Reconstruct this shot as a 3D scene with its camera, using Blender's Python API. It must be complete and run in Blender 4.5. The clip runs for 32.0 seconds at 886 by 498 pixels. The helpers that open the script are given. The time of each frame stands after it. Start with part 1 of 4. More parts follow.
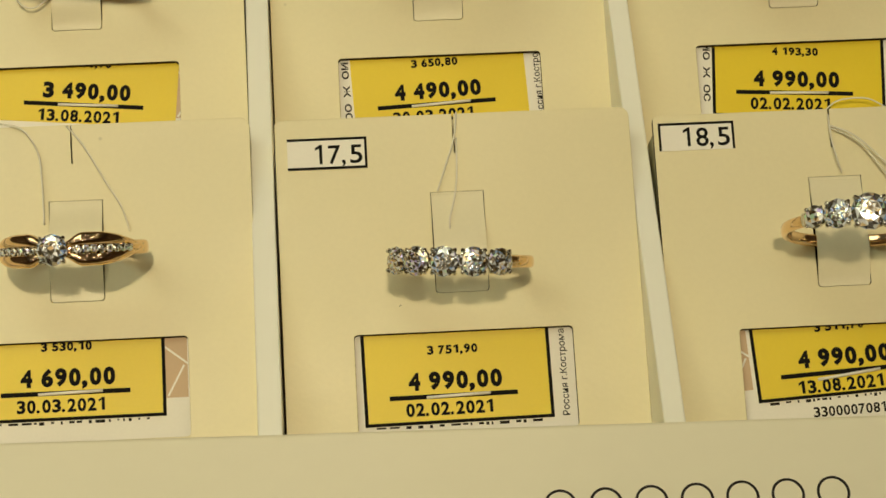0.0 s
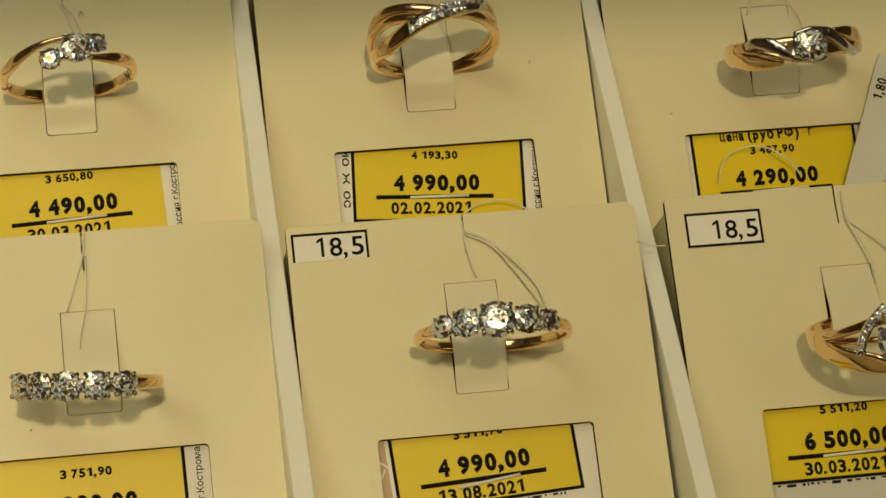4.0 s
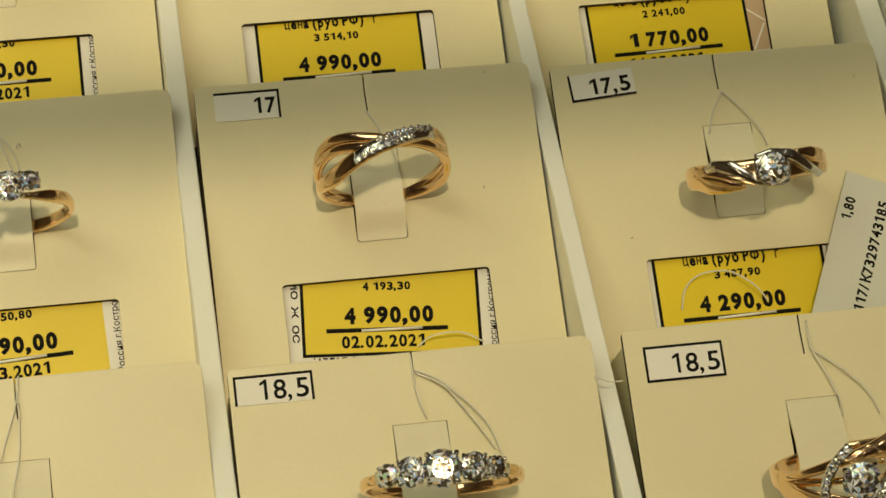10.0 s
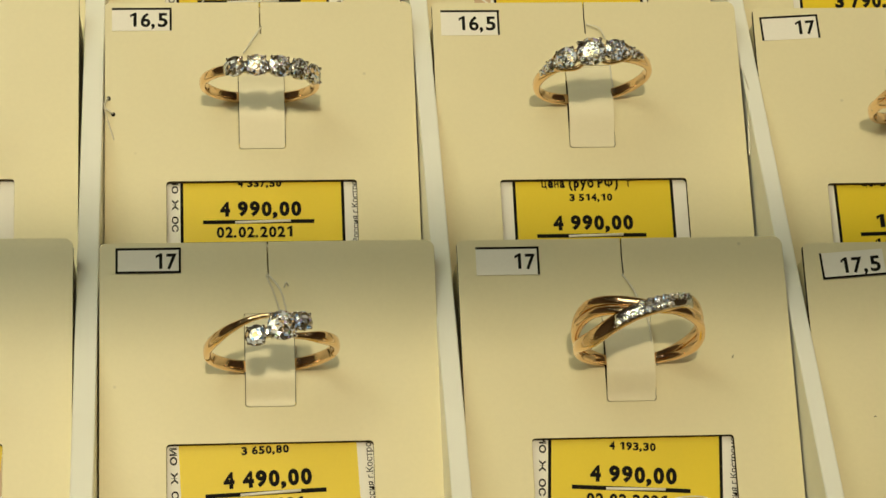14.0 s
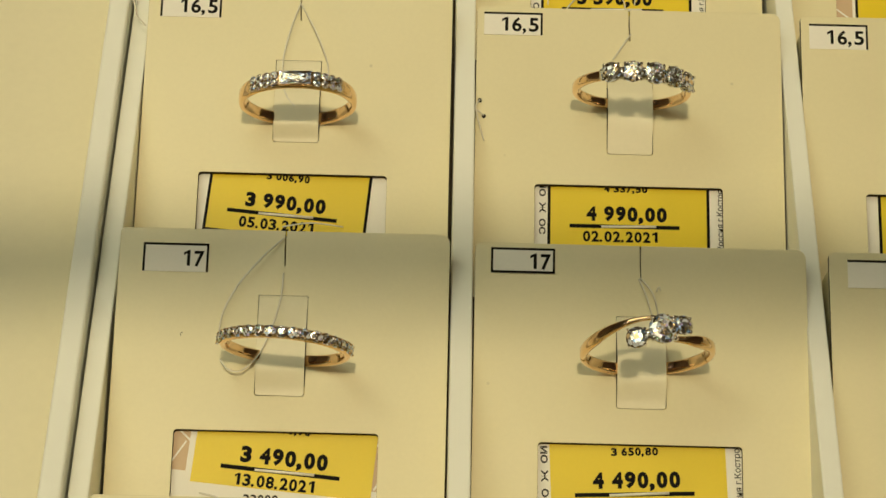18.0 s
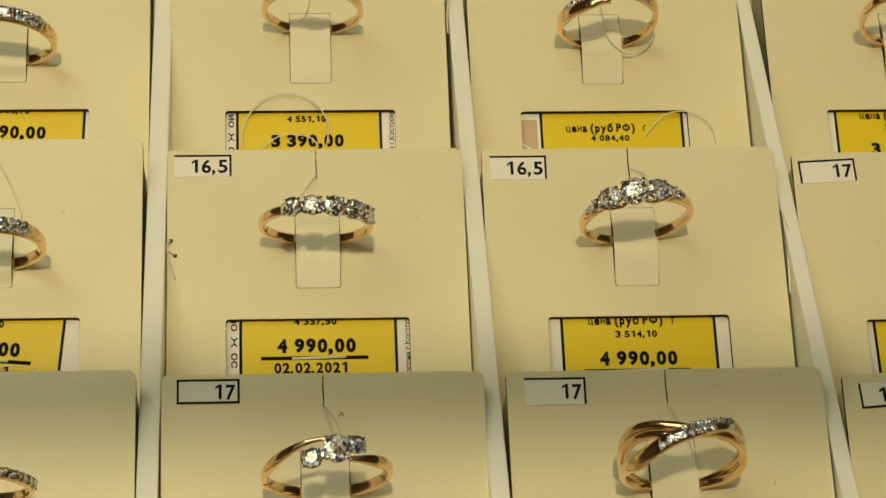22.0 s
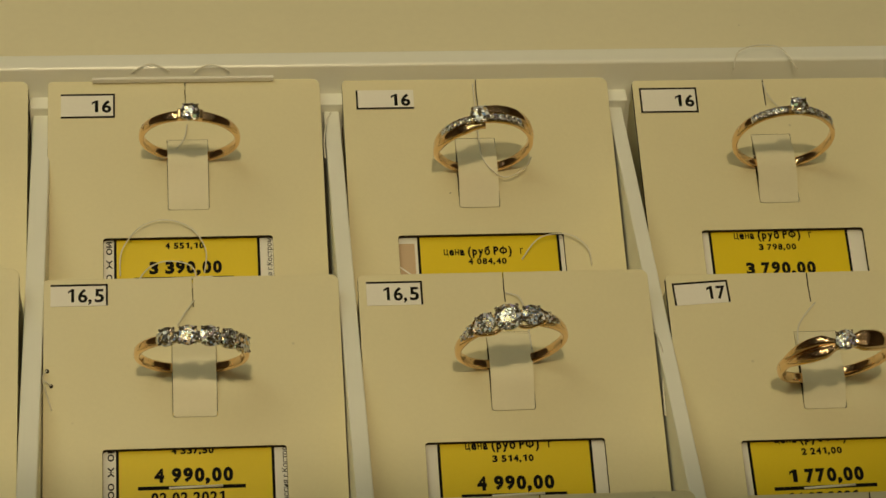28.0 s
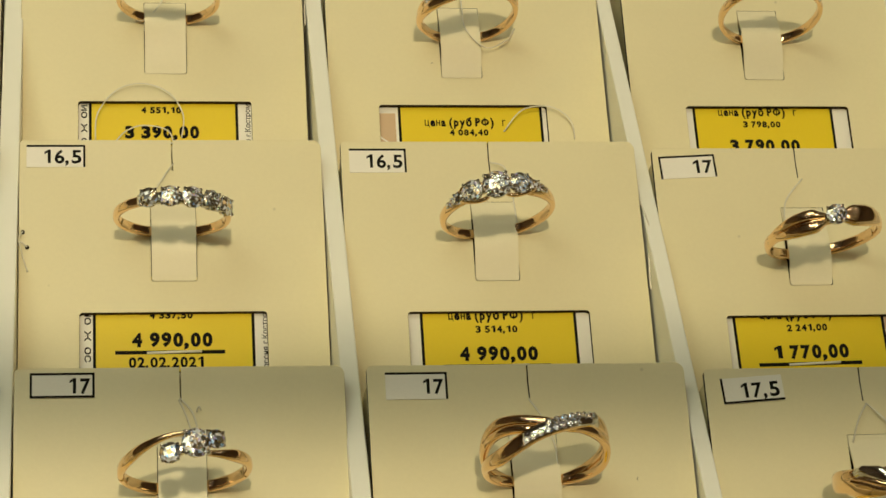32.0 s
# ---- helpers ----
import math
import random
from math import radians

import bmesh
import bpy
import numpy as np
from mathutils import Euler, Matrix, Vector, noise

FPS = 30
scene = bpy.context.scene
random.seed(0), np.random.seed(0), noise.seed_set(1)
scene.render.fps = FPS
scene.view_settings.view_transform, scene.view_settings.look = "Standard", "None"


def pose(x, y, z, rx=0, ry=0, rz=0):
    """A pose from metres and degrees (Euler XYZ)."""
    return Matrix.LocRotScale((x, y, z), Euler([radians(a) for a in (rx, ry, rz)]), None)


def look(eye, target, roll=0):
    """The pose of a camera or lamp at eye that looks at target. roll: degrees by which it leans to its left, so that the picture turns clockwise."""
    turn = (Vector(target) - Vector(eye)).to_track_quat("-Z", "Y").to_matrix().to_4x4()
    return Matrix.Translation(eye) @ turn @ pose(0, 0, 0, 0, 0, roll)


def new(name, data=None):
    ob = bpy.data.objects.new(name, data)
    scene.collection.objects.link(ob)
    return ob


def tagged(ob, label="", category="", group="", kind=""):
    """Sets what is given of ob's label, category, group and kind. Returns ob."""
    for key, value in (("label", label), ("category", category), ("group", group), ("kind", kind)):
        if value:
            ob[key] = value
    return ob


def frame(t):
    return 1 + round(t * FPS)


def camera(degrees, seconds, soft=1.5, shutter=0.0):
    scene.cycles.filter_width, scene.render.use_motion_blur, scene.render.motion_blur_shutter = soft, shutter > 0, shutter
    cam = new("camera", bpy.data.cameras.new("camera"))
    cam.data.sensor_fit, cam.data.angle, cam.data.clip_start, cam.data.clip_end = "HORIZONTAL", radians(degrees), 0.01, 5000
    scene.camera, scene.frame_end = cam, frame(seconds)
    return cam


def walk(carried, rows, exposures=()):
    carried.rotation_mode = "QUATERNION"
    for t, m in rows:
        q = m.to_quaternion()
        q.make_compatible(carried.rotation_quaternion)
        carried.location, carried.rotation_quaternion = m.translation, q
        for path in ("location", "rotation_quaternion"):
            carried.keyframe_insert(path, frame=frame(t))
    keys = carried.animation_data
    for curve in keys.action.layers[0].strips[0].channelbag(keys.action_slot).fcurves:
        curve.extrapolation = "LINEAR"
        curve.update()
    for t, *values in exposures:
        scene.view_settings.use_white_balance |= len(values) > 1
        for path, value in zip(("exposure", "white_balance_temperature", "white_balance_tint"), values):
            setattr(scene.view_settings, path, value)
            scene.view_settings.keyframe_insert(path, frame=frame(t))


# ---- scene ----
cam = camera(20.14, 32.0, soft=1.5)
PATH = [
    (0, (57.7, -208.0, 296.8), (34.12, -1.04, -3.80)),
    (0.5, (61.6, -203.2, 295.6), (33.98, -1.92, -4.81)),
    (1, (65.5, -201.7, 296.2), (34.63, -2.34, -5.64)),
    (1.5, (66.0, -202.9, 295.1), (35.14, -2.38, -5.93)),
    (2, (69.3, -202.6, 296.5), (35.77, -2.10, -6.14)),
    (2.5, (70.2, -204.2, 297.3), (36.36, -2.26, -6.35)),
    (3, (71.1, -206.8, 299.1), (37.05, -2.13, -6.22)),
    (3.3, (72.9, -204.4, 298.8), (36.54, -3.02, -7.20)),
    (3.5, (73.2, -203.9, 298.8), (36.43, -3.22, -7.43)),
    (4, (76.9, -202.3, 298.1), (35.84, -4.25, -8.46)),
    (4.5, (80.1, -200.8, 296.1), (35.36, -4.86, -9.42)),
    (6.5, (90.6, -206.7, 291.9), (35.35, -4.93, -11.52)),
    (7, (90.6, -203.8, 291.4), (35.42, -4.99, -11.79)),
    (7.5, (90.4, -200.9, 291.4), (35.59, -5.08, -11.59)),
    (8, (90.7, -197.7, 291.7), (35.93, -4.85, -11.57)),
    (8.5, (91.2, -193.1, 293.1), (36.40, -4.46, -11.05)),
    (9, (93.7, -189.5, 293.0), (36.60, -4.07, -10.63)),
    (9.5, (93.3, -188.7, 293.4), (36.65, -3.57, -9.72)),
    (10, (90.0, -187.4, 295.2), (37.10, -3.23, -8.85)),
    (10.5, (86.8, -186.1, 296.4), (37.52, -3.21, -8.41)),
    (11, (87.4, -185.8, 296.5), (37.69, -3.39, -8.23)),
    (11.5, (88.9, -183.7, 298.0), (38.16, -3.25, -7.80)),
    (12, (91.0, -180.2, 297.5), (38.04, -3.19, -7.29)),
    (12.5, (90.7, -179.1, 296.8), (38.14, -3.14, -6.58)),
    (13, (87.6, -179.8, 298.4), (38.41, -3.31, -5.86)),
    (13.3, (83.9, -182.2, 299.9), (38.86, -3.42, -5.33)),
    (13.5, (80.2, -184.0, 301.1), (39.17, -3.47, -4.95)),
    (14, (70.3, -187.8, 304.5), (39.74, -3.48, -3.92)),
    (14.5, (68.4, -191.1, 303.3), (40.24, -3.48, -3.31)),
    (16.5, (58.5, -188.7, 300.1), (38.95, -1.50, -0.16)),
    (17, (53.6, -188.3, 301.8), (38.81, -1.31, 0.37)),
    (17.5, (48.1, -189.9, 303.8), (39.28, -1.05, 0.89)),
    (17.7, (47.1, -190.6, 304.1), (39.35, -1.07, 0.94)),
    (18, (46.7, -191.7, 304.8), (40.05, -1.09, 0.94)),
    (18.2, (47.0, -192.7, 306.1), (41.07, -1.08, 0.90)),
    (18.4, (48.0, -194.0, 307.6), (41.69, -1.06, 0.80)),
    (18.5, (48.7, -194.7, 308.3), (41.86, -1.04, 0.73)),
    (18.7, (50.6, -196.2, 309.1), (42.27, -1.04, 0.58)),
    (19, (53.4, -198.7, 309.8), (42.91, -1.09, 0.36)),
    (19.5, (55.3, -203.0, 311.0), (43.62, -1.20, 0.10)),
    (20, (57.8, -205.7, 310.7), (44.24, -1.52, -0.67)),
    (20.5, (60.6, -207.3, 310.6), (45.22, -1.76, -1.43)),
    (21, (64.4, -206.9, 309.9), (45.40, -2.13, -2.35)),
    (21.5, (67.0, -206.5, 308.0), (45.04, -2.30, -2.98)),
    (22, (70.3, -205.7, 306.6), (44.56, -2.31, -3.22)),
    (22.5, (72.6, -204.5, 306.0), (44.54, -2.18, -3.45)),
    (23, (76.2, -202.0, 305.3), (44.28, -2.03, -3.69)),
    (23.5, (79.1, -199.8, 305.8), (44.22, -1.89, -4.00)),
    (24, (80.6, -199.5, 307.2), (44.64, -1.83, -4.35)),
    (24.3, (81.6, -199.8, 307.6), (44.92, -1.87, -4.42)),
    (24.5, (80.5, -200.1, 307.9), (45.12, -1.90, -4.43)),
    (25, (79.1, -201.4, 309.2), (45.66, -1.95, -4.38)),
    (25.5, (77.7, -202.6, 309.1), (45.91, -2.09, -4.28)),
    (27.5, (78.0, -206.1, 313.0), (47.13, -2.85, -4.74)),
    (28, (76.2, -203.6, 312.3), (46.77, -3.24, -5.13)),
    (28.5, (73.9, -203.4, 311.9), (46.83, -3.39, -5.22)),
    (29, (72.8, -203.1, 308.9), (46.43, -3.88, -5.77)),
    (29.5, (76.7, -201.2, 307.1), (45.91, -4.30, -6.96)),
    (30, (75.5, -200.0, 305.2), (45.81, -4.65, -7.28)),
    (30.5, (73.3, -199.5, 304.4), (45.49, -5.08, -7.13)),
    (31, (70.4, -199.9, 304.3), (45.14, -5.45, -6.45)),
    (31.5, (68.9, -201.8, 301.8), (45.03, -5.39, -6.02)),
    (32, (66.2, -203.4, 300.8), (44.93, -5.30, -5.72)),
]
walk(cam, [(t, pose(e[0] / 1000, e[1] / 1000, e[2] / 1000, *r)) for t, e, r in PATH], [
    (0, 0.08, 6580, 12), (1, -0.04, 6860, 12), (2, -0.28, 7450, 12), (3, -0.40, 7500, 12), (4, -0.13, 7150, 12), (4.5, -0.10, 7010, 12), (6.5, 0.14, 6480, 12), (7, 0.15, 6460, 12), (8, 0.17, 6360, 12),
    (9, 0.22, 6680, 12), (10, 0.15, 6600, 12), (11, 0.40, 6300, 14), (12, 0.45, 6080, 15), (13, 0.48, 6100, 15), (14, 0.23, 6310, 12), (16.5, 0.26, 6270, 12), (17, 0.18, 6330, 12), (18, 0.07, 6560, 12),
    (19, 0.12, 6610, 12), (21, 0.05, 6660, 12), (23, 0.02, 6660, 12), (25, 0.10, 6460, 12), (25.5, 0.09, 6480, 12), (27, -0.42, 7010, 12), (28, -0.50, 7060, 12), (29, -0.51, 6960, 12), (29.2, -0.44, 6910, 12), (29.5, 0.01, 6710, 12), (30, 0.10, 6620, 12),
    (31, 0.18, 6540, 12), (32, 0.14, 6510, 12)])

# ---------------------------------------------------------------- light
world = bpy.data.worlds.new("room_air")
world.use_nodes = True
world.node_tree.nodes["Background"].inputs[0].default_value = (0.9, 0.75, 0.5, 1)
world.node_tree.nodes["Background"].inputs[1].default_value = 0.02
scene.world = world
WARM = (1.0, 0.84, 0.52)
CEILING = 1.6


# a small unseen lamp overhead, added as fill
def fill_lamp(x, y, size, watts):
    lamp = bpy.data.lights.new("fill_lamp", "AREA")
    lamp.shape, lamp.size, lamp.energy, lamp.color = "DISK", size, watts, WARM
    ob = new("fill_lamp_glow", lamp)
    ob.matrix_world = pose(x, y, CEILING - 0.012)
    return ob


key = bpy.data.lights.new("spotlight", "SPOT")
key.energy, key.color, key.shadow_soft_size, key.spot_size, key.spot_blend = 51.0, WARM, 0.034, radians(36), 1.0
new("spotlight_glow", key).matrix_world = look((0.035, -0.64, CEILING - 0.02), (-0.09, 0.26, 0.01))
for lx, ly in ((-0.9, -0.6), (1.1, -0.6), (-0.9, 0.7), (0.11, 0.75), (1.1, 0.7), (-0.4, -1.6), (0.6, -1.6)):
    fill_lamp(lx, ly, 0.08, 1.4 if lx == -0.9 else 0.8)
# broad greenish fill, added unseen overhead to the left
strip = bpy.data.lights.new("fill_panel", "AREA")
strip.shape, strip.size, strip.size_y, strip.energy, strip.color = "RECTANGLE", 0.9, 0.8, 6.2, (0.88, 0.96, 0.68)
new("fill_panel_glow", strip).matrix_world = pose(-0.52, 0.15, CEILING - 0.02)

# ---------------------------------------------------------------- materials


def material(name, colour, rough=0.5, metal=0.0, grain=0.06, scale=900.0, bump=0.02, stain_shade=0.05, spec=0.5, wave=0.0, specks=0.0):
    """A painted or moulded surface with grain, faint stains and some painted-in shading."""
    m = bpy.data.materials.new(name)
    m.use_nodes = True
    nt = m.node_tree
    b = nt.nodes["Principled BSDF"]
    b.inputs["Roughness"].default_value = rough
    b.inputs["Metallic"].default_value = metal
    b.inputs["Specular IOR Level"].default_value = spec
    co = nt.nodes.new("ShaderNodeTexCoord")
    n1, n2 = nt.nodes.new("ShaderNodeTexNoise"), nt.nodes.new("ShaderNodeTexNoise")
    n1.inputs["Scale"].default_value, n1.inputs["Detail"].default_value = scale, 4
    n2.inputs["Scale"].default_value, n2.inputs["Detail"].default_value = 35.0, 3
    for n in (n1, n2):
        nt.links.new(co.outputs["Object"], n.inputs["Vector"])
    info = nt.nodes.new("ShaderNodeObjectInfo")
    add = nt.nodes.new("ShaderNodeMath")
    add.operation = "MULTIPLY_ADD"
    nt.links.new(n1.outputs["Fac"], add.inputs[0])
    add.inputs[1].default_value, add.inputs[2].default_value = grain, 1 - grain / 2 - stain_shade / 2
    add2 = nt.nodes.new("ShaderNodeMath")
    add2.operation = "MULTIPLY_ADD"
    nt.links.new(n2.outputs["Fac"], add2.inputs[0])
    add2.inputs[1].default_value = stain_shade
    nt.links.new(add.outputs[0], add2.inputs[2])
    add3 = nt.nodes.new("ShaderNodeMath")
    add3.operation = "MULTIPLY_ADD"
    nt.links.new(info.outputs["Random"], add3.inputs[0])
    add3.inputs[1].default_value = 0.02
    nt.links.new(add2.outputs[0], add3.inputs[2])
    mix = nt.nodes.new("ShaderNodeVectorMath")
    mix.operation = "SCALE"
    mix.inputs[0].default_value = colour
    nt.links.new(add3.outputs[0], mix.inputs["Scale"])
    nt.links.new(mix.outputs[0], b.inputs["Base Color"])
    if specks:
        cells, near, dirt = nt.nodes.new("ShaderNodeTexVoronoi"), nt.nodes.new("ShaderNodeMapRange"), nt.nodes.new("ShaderNodeVectorMath")
        cells.inputs["Scale"].default_value = 110.0
        shift = nt.nodes.new("ShaderNodeVectorMath")
        shift.operation = "MULTIPLY_ADD"
        nt.links.new(info.outputs["Random"], shift.inputs[0])
        shift.inputs[1].default_value = (3.1, 5.3, 7.7)
        nt.links.new(co.outputs["Object"], shift.inputs[2])
        nt.links.new(shift.outputs[0], cells.inputs["Vector"])
        nt.links.new(shift.outputs[0], n2.inputs["Vector"])
        near.inputs[1].default_value, near.inputs[2].default_value, near.inputs[3].default_value, near.inputs[4].default_value = 0.012, 0.04, 1 - specks, 1.0
        nt.links.new(cells.outputs["Distance"], near.inputs[0])
        dirt.operation = "SCALE"
        nt.links.new(mix.outputs[0], dirt.inputs[0])
        nt.links.new(near.outputs[0], dirt.inputs["Scale"])
        nt.links.new(dirt.outputs[0], b.inputs["Base Color"])
    if bump:
        bp = nt.nodes.new("ShaderNodeBump")
        bp.inputs["Strength"].default_value, bp.inputs["Distance"].default_value = bump, 0.0005
        nt.links.new(n1.outputs["Fac"], bp.inputs["Height"])
        nt.links.new(bp.outputs[0], b.inputs["Normal"])
    if wave:
        bp2 = nt.nodes.new("ShaderNodeBump")
        bp2.inputs["Strength"].default_value, bp2.inputs["Distance"].default_value = wave, 0.004
        nt.links.new(n2.outputs["Fac"], bp2.inputs["Height"])
        nt.links.new(bp2.outputs[0], bp.inputs["Normal"])
    return m


CARD = material("cream_leatherette", (0.772, 0.702, 0.455), 0.37, bump=0.05, scale=1400, spec=0.5, wave=0.2, stain_shade=0.11, specks=0.2)
TONGUE = material("pale_tongue_board", (0.77, 0.715, 0.51), 0.45, bump=0.04, scale=1400, stain_shade=0.1)
TRAY = material("white_lacquer", (0.89, 0.89, 0.80), 0.28, bump=0.01, scale=300, grain=0.03, spec=0.5)
PAD = material("cream_pad", (0.79, 0.73, 0.51), 0.5, bump=0.05, scale=700, specks=0.4)
LOGO_PLATE = material("cream_lacquer", (0.82, 0.78, 0.60), 0.3, bump=0.01, scale=300, grain=0.03)
PAPER = material("white_paper", (0.85, 0.82, 0.74), 0.6, bump=0.02, scale=2500)
# stronger blotches here paint in the shading of recessed, curved tags
YELLOW = material("yellow_paper", (0.80, 0.60, 0.012), 0.38, bump=0.015, scale=2500, grain=0.05, stain_shade=0.14)
PINK = material("pinkish_tag_paper", (0.60, 0.43, 0.27), 0.55, bump=0.02, scale=2500)
INK = material("black_ink", (0.010, 0.009, 0.008), 0.8, bump=0, spec=0.1)
DARKGREY = material("dark_print", (0.025, 0.022, 0.02), 0.8, bump=0, spec=0.1)
# dark brown: painted shade on the cards' cut edges, also flecks of dirt
SHADE_FLECK = material("edge_shade_and_fleck", (0.035, 0.025, 0.014), 0.8, bump=0, spec=0.1)
VELVET = material("black_tray_lining", (0.05, 0.04, 0.026), 0.9, bump=0.1, spec=0.1)
GREY = material("grey_tag_paper", (0.66, 0.64, 0.58), 0.5, bump=0.02, scale=2000)
METALBAR = material("brushed_aluminium", (0.55, 0.55, 0.55), 0.35, 0.9, bump=0.02)
SHOPWALL = material("shop_wall_paint", (0.27, 0.19, 0.12), 0.6, scale=40)
SHOPCEIL = material("shop_ceiling_paint", (0.45, 0.41, 0.35), 0.8, scale=40)
SHOPFLOOR = material("shop_floor_tile", (0.16, 0.12, 0.09), 0.35, scale=40)
GOLD = material("rose_gold", (0.88, 0.63, 0.375), 0.12, 1.0, grain=0.03, bump=0.01, scale=1500)
WHITEGOLD = material("rhodium_white_gold", (0.76, 0.74, 0.70), 0.09, 1.0, grain=0.03, bump=0.01, scale=1500)


def stone_material():
    """A cut stone: sparkle is painted in, each facet clear, mirroring or milky white."""
    m = bpy.data.materials.new("cubic_zirconia")
    m.use_nodes = True
    nt = m.node_tree
    nt.nodes.remove(nt.nodes["Principled BSDF"])
    out = nt.nodes["Material Output"]
    geo, info = nt.nodes.new("ShaderNodeNewGeometry"), nt.nodes.new("ShaderNodeObjectInfo")
    mixed = nt.nodes.new("ShaderNodeMath")
    mixed.operation = "ADD"
    nt.links.new(geo.outputs["Random Per Island"], mixed.inputs[0])
    nt.links.new(info.outputs["Random"], mixed.inputs[1])
    wrap = nt.nodes.new("ShaderNodeMath")
    wrap.operation = "FRACT"
    nt.links.new(mixed.outputs[0], wrap.inputs[0])
    glass, gloss, white = nt.nodes.new("ShaderNodeBsdfGlass"), nt.nodes.new("ShaderNodeBsdfGlossy"), nt.nodes.new("ShaderNodeBsdfDiffuse")
    glass.inputs["IOR"].default_value, glass.inputs["Roughness"].default_value = 2.0, 0.0
    glass.inputs["Color"].default_value = (0.96, 0.98, 1.0, 1)
    gloss.inputs["Roughness"].default_value = 0.22
    sharp = nt.nodes.new("ShaderNodeBsdfGlossy")
    sharp.inputs["Roughness"].default_value = 0.12
    # brown tint paints in the gold and card that dark facets mirror
    sharp.inputs["Color"].default_value = (0.86, 0.74, 0.55, 1)
    # the fire of the stone is painted in: each facet gets its own tint
    again, wrap2 = nt.nodes.new("ShaderNodeMath"), nt.nodes.new("ShaderNodeMath")
    again.operation, wrap2.operation = "MULTIPLY", "FRACT"
    again.inputs[1].default_value = 7.3
    nt.links.new(wrap.outputs[0], again.inputs[0])
    nt.links.new(again.outputs[0], wrap2.inputs[0])
    ramp = nt.nodes.new("ShaderNodeValToRGB")
    nt.links.new(wrap2.outputs[0], ramp.inputs[0])
    ramp.color_ramp.interpolation = "CONSTANT"
    els = ramp.color_ramp.elements
    els[0].position, els[0].color = 0.0, (0.93, 0.97, 1.0, 1)
    els[1].position, els[1].color = 0.66, (0.42, 0.62, 1.0, 1)
    for at, tint in ((0.80, (1.0, 0.76, 0.42, 1)), (0.92, (0.68, 0.58, 1.0, 1)), (0.96, (0.70, 1.0, 0.72, 1))):
        els.new(at).color = tint
    nt.links.new(ramp.outputs[0], gloss.inputs["Color"])
    nt.links.new(ramp.outputs[0], white.inputs["Color"])

    def step(edge):
        n = nt.nodes.new("ShaderNodeMath")
        n.operation = "GREATER_THAN"
        n.inputs[1].default_value = edge
        nt.links.new(wrap.outputs[0], n.inputs[0])
        return n

    def blend(fac, a, b):
        n = nt.nodes.new("ShaderNodeMixShader")
        if isinstance(fac, float):
            n.inputs[0].default_value = fac
        else:
            nt.links.new(fac.outputs[0], n.inputs[0])
        nt.links.new(a.outputs[0], n.inputs[1])
        nt.links.new(b.outputs[0], n.inputs[2])
        return n
    bright, clear = blend(0.4, white, gloss), blend(0.6, glass, sharp)
    first = blend(step(0.40), clear, gloss)
    last = blend(step(0.66), first, bright)
    nt.links.new(last.outputs[0], out.inputs["Surface"])
    return m


STONE = stone_material()


def thread_material():
    m = bpy.data.materials.new("clear_nylon")
    m.use_nodes = True
    b = m.node_tree.nodes["Principled BSDF"]
    b.inputs["Base Color"].default_value = (0.93, 0.89, 0.76, 1)
    b.inputs["Roughness"].default_value = 0.16
    b.inputs["Transmission Weight"].default_value = 0.2
    return m


NYLON = thread_material()
FILM = material("greyish_tag_film", (0.66, 0.66, 0.58), 0.25, bump=0.02, scale=2000, stain_shade=0.12, wave=0.1)
STAPLE = material("white_plastic", (0.88, 0.86, 0.78), 0.25, bump=0)

# ---------------------------------------------------------------- building helpers (lengths in millimetres)
MM = 0.001


def part(name, bm, mat, parent=None, label="", smooth=False, m=None):
    """Links a bmesh in millimetres, or a mesh in metres, as one object."""
    if isinstance(bm, bmesh.types.BMesh):
        if mat is not STONE:
            bmesh.ops.recalc_face_normals(bm, faces=bm.faces)
        bmesh.ops.scale(bm, vec=(MM, MM, MM), verts=bm.verts)
        me = bpy.data.meshes.new(name)
        bm.to_mesh(me)
        bm.free()
    else:
        me = bm
    if smooth:
        for p in me.polygons:
            p.use_smooth = True
    if not me.materials:
        me.materials.append(mat)
    ob = new(name, me)
    if parent is not None:
        ob.parent = parent
    if m is not None:
        ob.matrix_local = m
    if label:
        ob["label"] = label
    return ob


def empty(name, m, label, category, group="", kind=""):
    ob = new(name)
    ob.empty_display_size = 0.005
    ob.matrix_world = m
    return tagged(ob, label, category, group, kind)


def box(bm, x0, x1, y0, y1, z0, z1, bevel=0.0):
    ret = bmesh.ops.create_cube(bm, size=1)
    vs = ret["verts"]
    for v in vs:
        v.co = Vector((x0 if v.co.x < 0 else x1, y0 if v.co.y < 0 else y1, z0 if v.co.z < 0 else z1))
    if bevel:
        es = list({e for v in vs for e in v.link_edges})
        bmesh.ops.bevel(bm, geom=es, offset=bevel, segments=3, affect="EDGES", profile=0.5)
    return bm


def boxes(*rows, bevel=0.0):
    bm = bmesh.new()
    for r in rows:
        box(bm, *r, bevel=bevel)
    return bm


def rounded(x0, y0, x1, y1, r, n=5):
    """A rounded rectangle, or with r a tuple one radius for each corner from the lower left round."""
    rs = r if isinstance(r, tuple) else (r,) * 4
    pts = []
    for (cx, cy, a), q in zip(((x0, y0, 180), (x1, y0, 270), (x1, y1, 0), (x0, y1, 90)), rs):
        sx, sy = (1 if cx == x0 else -1), (1 if cy == y0 else -1)
        if q == 0:
            pts.append((cx, cy))
            continue
        for i in range(n + 1):
            t = radians(a + 90 * i / n)
            pts.append((cx + sx * q + q * math.cos(t), cy + sy * q + q * math.sin(t)))
    return pts


